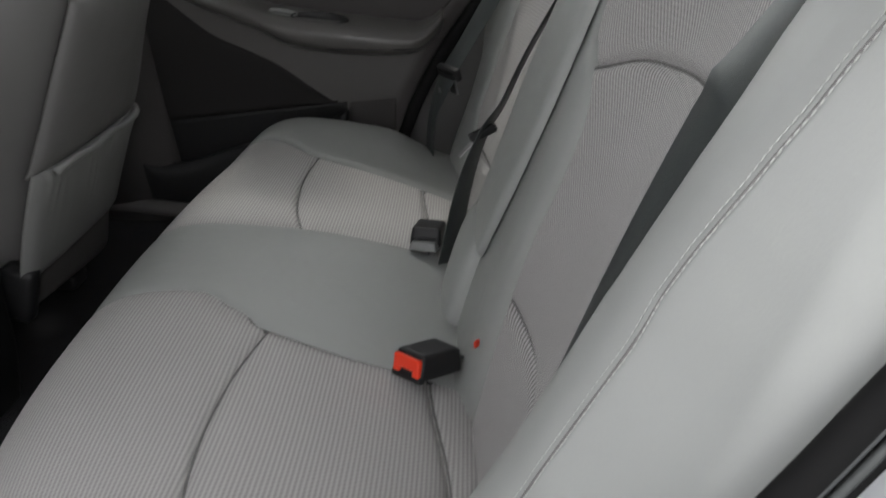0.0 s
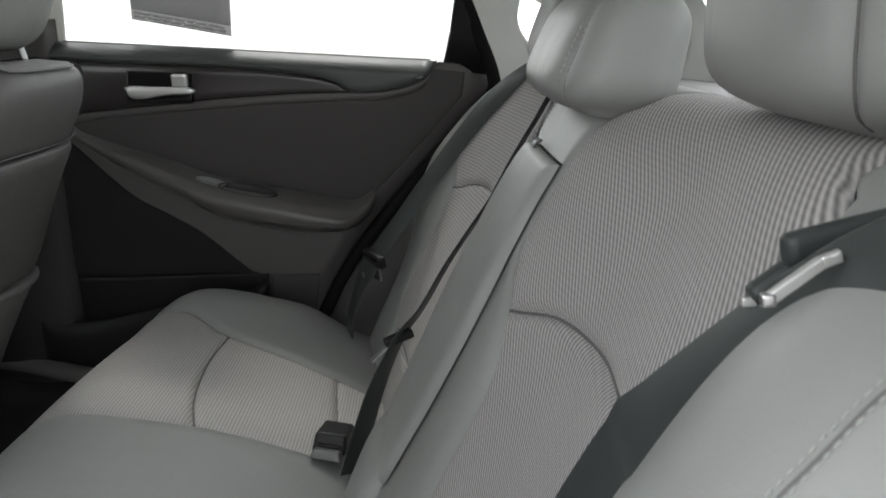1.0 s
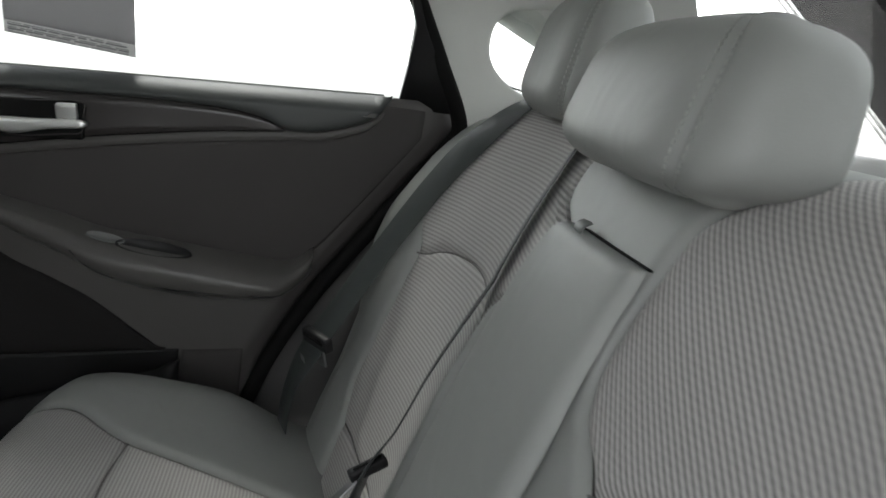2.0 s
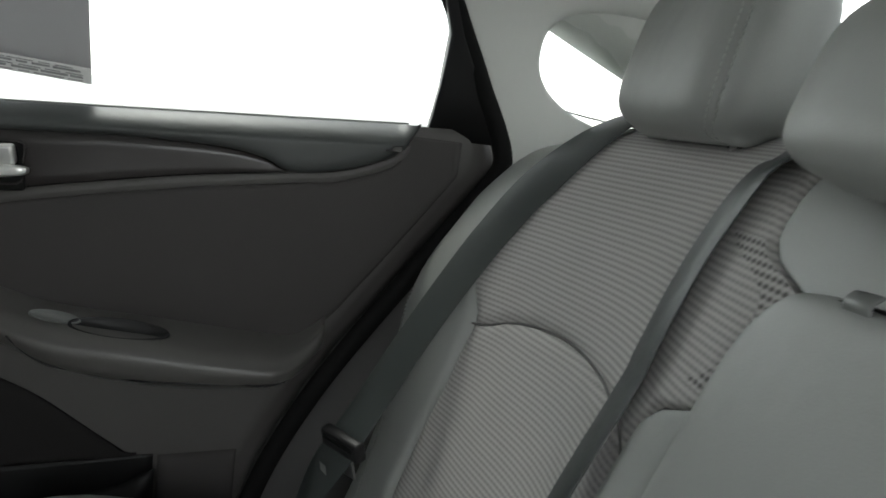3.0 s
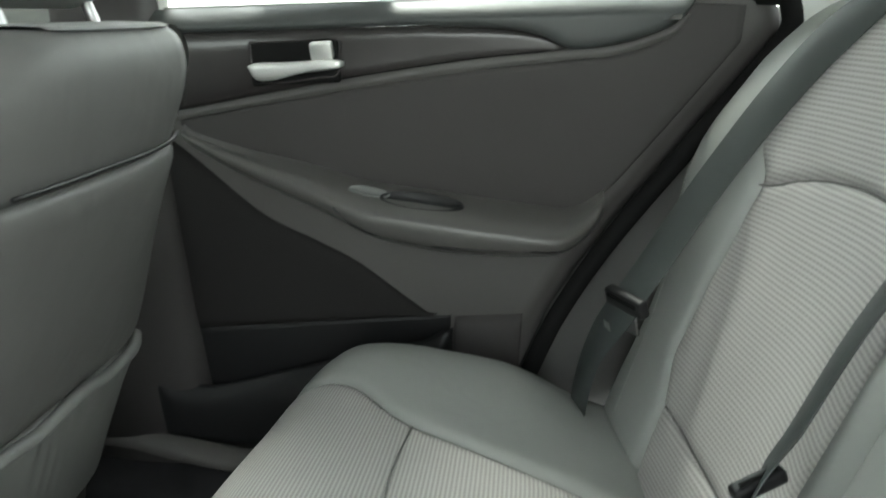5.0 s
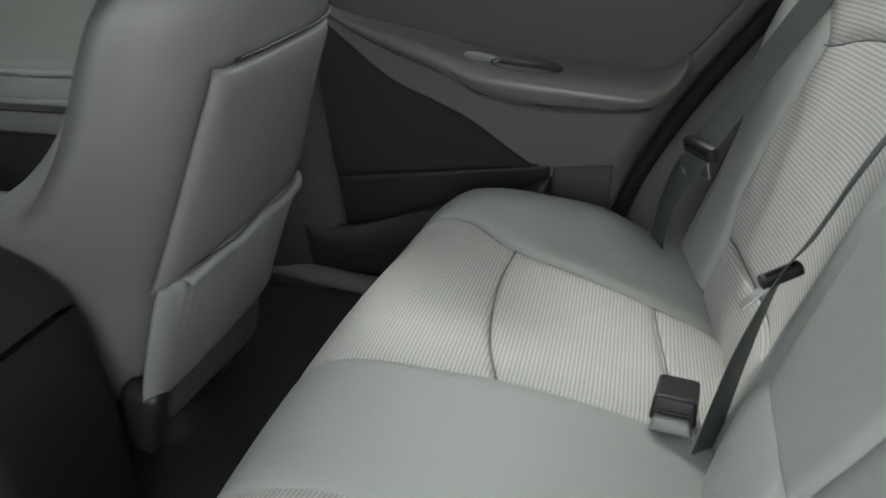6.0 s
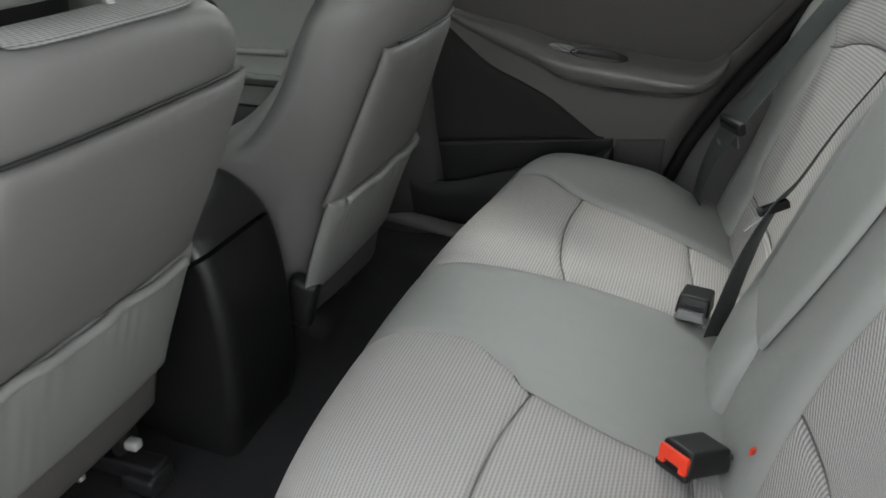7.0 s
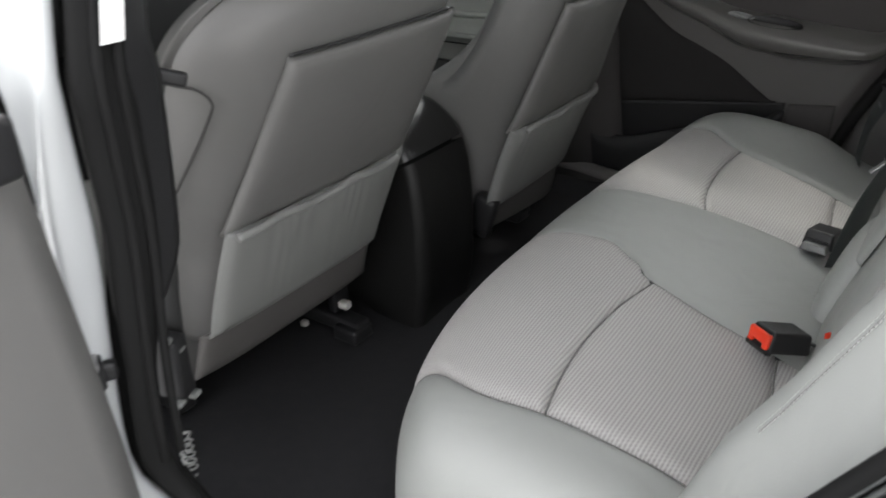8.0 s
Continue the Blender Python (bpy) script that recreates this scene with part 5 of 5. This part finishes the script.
strip("painted_jamb", PAINT, [(0.08, -0.85, -0.70, -0.22), (0.13, -0.835, -0.715, -0.31), (0.19, -0.815, -0.730, -0.375), (0.24, -0.80, -0.745, -0.405), (0.30, -0.79, -0.766, -0.42), (0.41, -0.785, -0.760, -0.42), (0.53, -0.783, -0.746, -0.42), (0.63, -0.77, -0.744, -0.42), (0.72, -0.75, -0.732, -0.425), (1.1, -0.62, -0.593, -0.52)], 0.01, "white painted jamb")
strip("weather_seal", RUBBER, [(0.07, -0.70, -0.655, -0.20), (0.12, -0.712, -0.680, -0.29), (0.19, -0.730, -0.705, -0.36), (0.24, -0.745, -0.722, -0.39), (0.30, -0.766, -0.734, -0.405), (0.40, -0.760, -0.728, -0.405), (0.46, -0.755, -0.708, -0.405), (0.53, -0.746, -0.697, -0.405), (0.63, -0.744, -0.692, -0.405), (0.72, -0.732, -0.684, -0.41), (1.1, -0.593, -0.54, -0.505)], 0.02, "black door seal")
strip("inner_trim", BLACK, [(0.40, -0.728, -0.706, -0.44), (0.44, -0.715, -0.680, -0.44), (0.48, -0.705, -0.656, -0.44), (0.55, -0.697, -0.647, -0.44), (0.65, -0.692, -0.640, -0.44), (0.72, -0.684, -0.634, -0.445), (1.1, -0.54, -0.48, -0.54)], 0.01, "black inner trim")
for k in (0.014, 0.032):
    tube("seal_lip", [(-0.395, -0.762 + k, 0.30), (-0.395, -0.756 + k, 0.41), (-0.395, -0.743 + k, 0.53), (-0.396, -0.740 + k, 0.63), (-0.40, -0.728 + k, 0.72), (-0.49, -0.59 + k, 1.05)], 0.0045, RUBBER, bp, n=30)
lb = np.array([[[-0.386, y + 0.22 * (z - 0.694), z] for z in (0.694, 0.80)] for y in (-0.724, -0.704)])
grid("paper_label", lb, PAPERW, bp, "white paper label", thick=0.001)
sl = np.array([[[x, y, 0.045 + 0.03 * math.sin(math.pi * k)] for x in np.linspace(-0.55, 0.0, 20)] for k, y in zip(np.linspace(0, 1, 8), np.linspace(-0.86, -0.70, 8))])
tagged(grid("door_sill", sl, PAINT, None, thick=0.03), "white painted door sill", "car body", kind="structure")

# open near door
dm = pose(-0.47, -0.82, 0.0, 0, 0, -78)
near_door = thing("rear_door", "open grey rear door swung out on its check strap", "car door", "car doors", at=(-0.47, -0.82, 0.05))
u, v = np.meshgrid(np.linspace(0, 0.8, 30), np.linspace(0.06, 0.662, 30), indexing="ij")
p = np.array([[dm @ Vector((a, 0.04 + 0.02 * math.sin(6 * b), b)) for a, b in zip(r, s)] for r, s in zip(u, v)])
grid("inner_panel", p, SHELL, near_door, "grey moulded inner panel", thick=0.05)
pp = np.array([[dm @ Vector((a, 0.056, b)) for b in np.linspace(0.622, 0.668, 6)] for a in np.linspace(0.01, 0.7, 20)])
grid("sill_cap", pp, BLACK, near_door, "black sill cap", thick=0.02)
strap = thing("check_strap", "black door check strap between door and pillar", "door check", at=(-0.425, -0.795, 0.36))
rbox("arm", (0.07, 0.012, 0.018), 0.004, BLACK, strap, pose(-0.425, -0.795, 0.415, 0, 0, 60))
rbox("head", (0.016, 0.020, 0.030), 0.005, BLACK, strap, pose(-0.412, -0.783, 0.418, 0, 0, 60))
rbox("rivet", (0.008, 0.024, 0.008), 0.003, STEEL, strap, pose(-0.410, -0.783, 0.430, 0, 0, 60))

# front of the cabin
fd = thing("front_door", "closed grey front door with a moulded armrest, beyond the seats", "car door", "car doors", at=(-1.1, 0.72, 0.05))
u, v = np.meshgrid(np.linspace(-1.55, -0.72, 40), np.linspace(0.05, 0.70, 40), indexing="ij")
yb = 0.735 - 0.045 * np.exp(-((v - 0.36) / 0.03) ** 2) - 0.02 * smoothstep(0.44, 0.60, v) + 0.02 * smoothstep(0.33, 0.28, v)
grid("inner_panel", np.stack([u, yb, v], -1), DOORPALE, fd, "grey moulded inner panel", thick=0.02)
door_x = np.linspace(-1.5, -0.75, 20)
tube("armrest_edge", [(x, 0.690, 0.352 + 0.02 * (x + 1.05)) for x in door_x[::4]], 0.008, DOORPALE, fd, n=30)
tube("armrest_seam", [(x, 0.697, 0.330 + 0.02 * (x + 1.05)) for x in door_x[::4]], 0.002, BLACK, fd, n=30)
tube("pull_handle", [(-1.25, 0.715, 0.400), (-1.20, 0.69, 0.405), (-1.1, 0.682, 0.408), (-0.98, 0.682, 0.413), (-0.90, 0.70, 0.413)], 0.009, DOORPALE, fd, "light grey pull handle", n=30)
pk = np.array([[[x, 0.712, z] for z in (0.08, 0.272)] for x in np.linspace(-1.5, -0.74, 10)])
grid("door_pocket", pk, BLACK, fd, "black door pocket", thick=0.02)
fd2 = thing("front_door", "closed grey front door beside the driver's seat", "car door", "car doors", at=(-1.1, -0.74, 0.05))
grid("inner_panel", np.stack([u, -yb - 0.02, v], -1), DOORGREY, fd2, "grey moulded inner panel", thick=-0.02)
dash = thing("dashboard", "black dashboard at the front of the cabin", "dashboard", at=(-1.6, 0, 0.4))
rbox("body", (0.35, 1.42, 0.42), 0.09, BLACK, dash, pose(-1.62, 0, 0.62))
for k in range(5):
    rbox("vent_slat", (0.01, 0.09, 0.006), 0.002, CHROME, dash, pose(-1.44, -0.62, 0.60 + 0.022 * k))
rbox("firewall", (0.05, 1.42, 0.6), 0.02, BLACK, dash, pose(-1.72, 0, 0.25))

stack = thing("centre_stack", "black centre stack on the dashboard, its keys paled for glints", "dashboard panel", at=(-1.44, 0.07, 0.4))
rbox("panel", (0.05, 0.26, 0.40), 0.02, BLACK, stack, pose(-1.46, 0.07, 0.50, 0, -12, 0))
# Glints of windscreen light are put into the keys' pale colour.
for r in range(6):
    for c in range(4):
        rbox("key", (0.012, 0.026, 0.009), 0.003, ZINC if (r + c) % 3 else BUCKLE, stack, pose(-1.428 - 0.0055 * r, 0.02 + 0.034 * c, 0.40 + 0.026 * r, 0, -12, 0))
rbox("screen_bezel", (0.012, 0.16, 0.010), 0.004, CHROME, stack, pose(-1.47, 0.07, 0.575, 0, -12, 0), "bright bezel bar")
front_belt = thing("seat_belt", "dark front seat belt beside the pillar in the open doorway", "seat belt", "front seat belts", at=(-0.52, -0.62, 0.10))
ribbon("webbing", [(-0.52, -0.60, 0.95), (-0.50, -0.650, 0.70), (-0.50, -0.646, 0.62), (-0.50, -0.642, 0.50), (-0.51, -0.652, 0.36), (-0.515, -0.655, 0.28)], [(0.5, 0.8, 0)], 0.044, 0.0016, LID, front_belt, n=40)
rbox("guide", (0.05, 0.012, 0.014), 0.004, BLACK, front_belt, pose(-0.48, -0.614, 0.632, 0, 18, 58), "black guide loop")
rbox("anchor_cover", (0.035, 0.028, 0.080), 0.008, BLACK, front_belt, pose(-0.50, -0.655, 0.312, 0, 0, 20), "black anchor cover")
for y, z in ((-0.664, 0.352), (-0.650, 0.336), (-0.663, 0.268), (-0.642, 0.268)):
    rbox("anchor_bolt", (0.010, 0.014, 0.007), 0.003, BUCKLE, front_belt, pose(-0.488, y, z, 0, 0, 20))
coil = [(-0.50 + 0.007 * math.cos(a), -0.660 + 0.007 * math.sin(a), 0.215 - 0.0016 * a) for a in np.linspace(0, 38, 90)]
tube("coil_spring", coil, 0.0016, BUCKLE, front_belt, "thin steel spring", n=220, sides=6)

for side in (-1, 1):
    fg = np.array([[[x, side * (0.735 - 0.36 * (z - 0.70)), z] for z in (0.70, 1.08)] for x in (-1.45, -0.70)])
    tagged(grid("window_front_far" if side > 0 else "window_front_near", fg, GLASS, None, thick=0.003), "clear front door window", "window", kind="structure")
    tube_pts = [(-1.75, side * 0.70, 0.72), (-1.60, side * 0.66, 0.90), (-1.42, side * 0.60, 1.08)]
    tagged(tube("front_pillar_far" if side > 0 else "front_pillar_near", tube_pts, 0.035, LINING, None, n=20), "light grey front roof pillar", "car pillar", kind="structure")
ws = np.array([[[x, y, z] for y in (-0.62, 0.62)] for x, z in ((-1.76, 0.82), (-1.44, 1.12))])
tagged(grid("windscreen", ws, GLASS, None, thick=0.004), "sloping windscreen of the car", "window", kind="structure")

# window sheet
sheet = thing("window_sheet", "grey backed paper sheet taped inside the door window", "paper sheet", at=(-0.37, 0.76, 0.745))
gy = lambda x, z: 0.722 - 0.02 * x + tilt(z) + 0.014


def on_glass(name, x0, x1, z0, z1, off, mat, parent, label=""):
    p = np.array([[[x, gy(x, z) - off, z - 0.05 * (x - x0)] for z in np.linspace(z0, z1, 6)] for x in np.linspace(x0, x1, 8)])
    return grid(name, p, mat, parent, label, thick=0.0006)


on_glass("page", -0.452, -0.268, 0.756, 1.0, 0.0, PAPER, sheet)
on_glass("footer", -0.452, -0.268, 0.756, 0.774, 0.0012, PAPERW, sheet, "pale printed strip")
PRINT = material("faded_grey_print", (0.30, 0.30, 0.30), 0.8, bump=0, vary=0.15)
rng = random.Random(5)
for k, tall in enumerate((0.0014, 0.0024, 0.0012, 0.0022, 0.0010)):
    x = -0.447
    while x < -0.284:
        run = min(rng.uniform(0.012, 0.034), -0.277 - x)
        z = 0.7572 + 0.0033 * k - 0.05 * (x + 0.452)
        on_glass("text_bar", x, x + run, z, z + tall, 0.0022 + 0.0185 * (x + 0.452), PRINT, sheet)
        x += run + rng.uniform(0.002, 0.006)

scuff = smooth_curve([(-0.80, 0.70, 0.035), (-0.66, 0.695, 0.04), (-0.55, 0.665, 0.045), (-0.45, 0.66, 0.04), (-0.2, 0.66, 0.04)], 40)
sp = np.array([[q + np.array((0, -0.03 + 0.06 * k, 0.035 * math.sin(math.pi * (0.15 + 0.85 * k)))) for q in scuff] for k in np.linspace(0, 1, 8)])
tagged(grid("sill_trim", sp, DOORGREY, None, thick=0.004), "grey plastic trim along the far door sill", "sill trim", kind="structure")


# open door: dark cap of its window ledge
rbox("ledge_cap", (0.030, 0.030, 0.046), 0.008, BLACK, near_door, pose(-0.375, -0.828, 0.648, 0, 0, 8), "black window ledge cap")
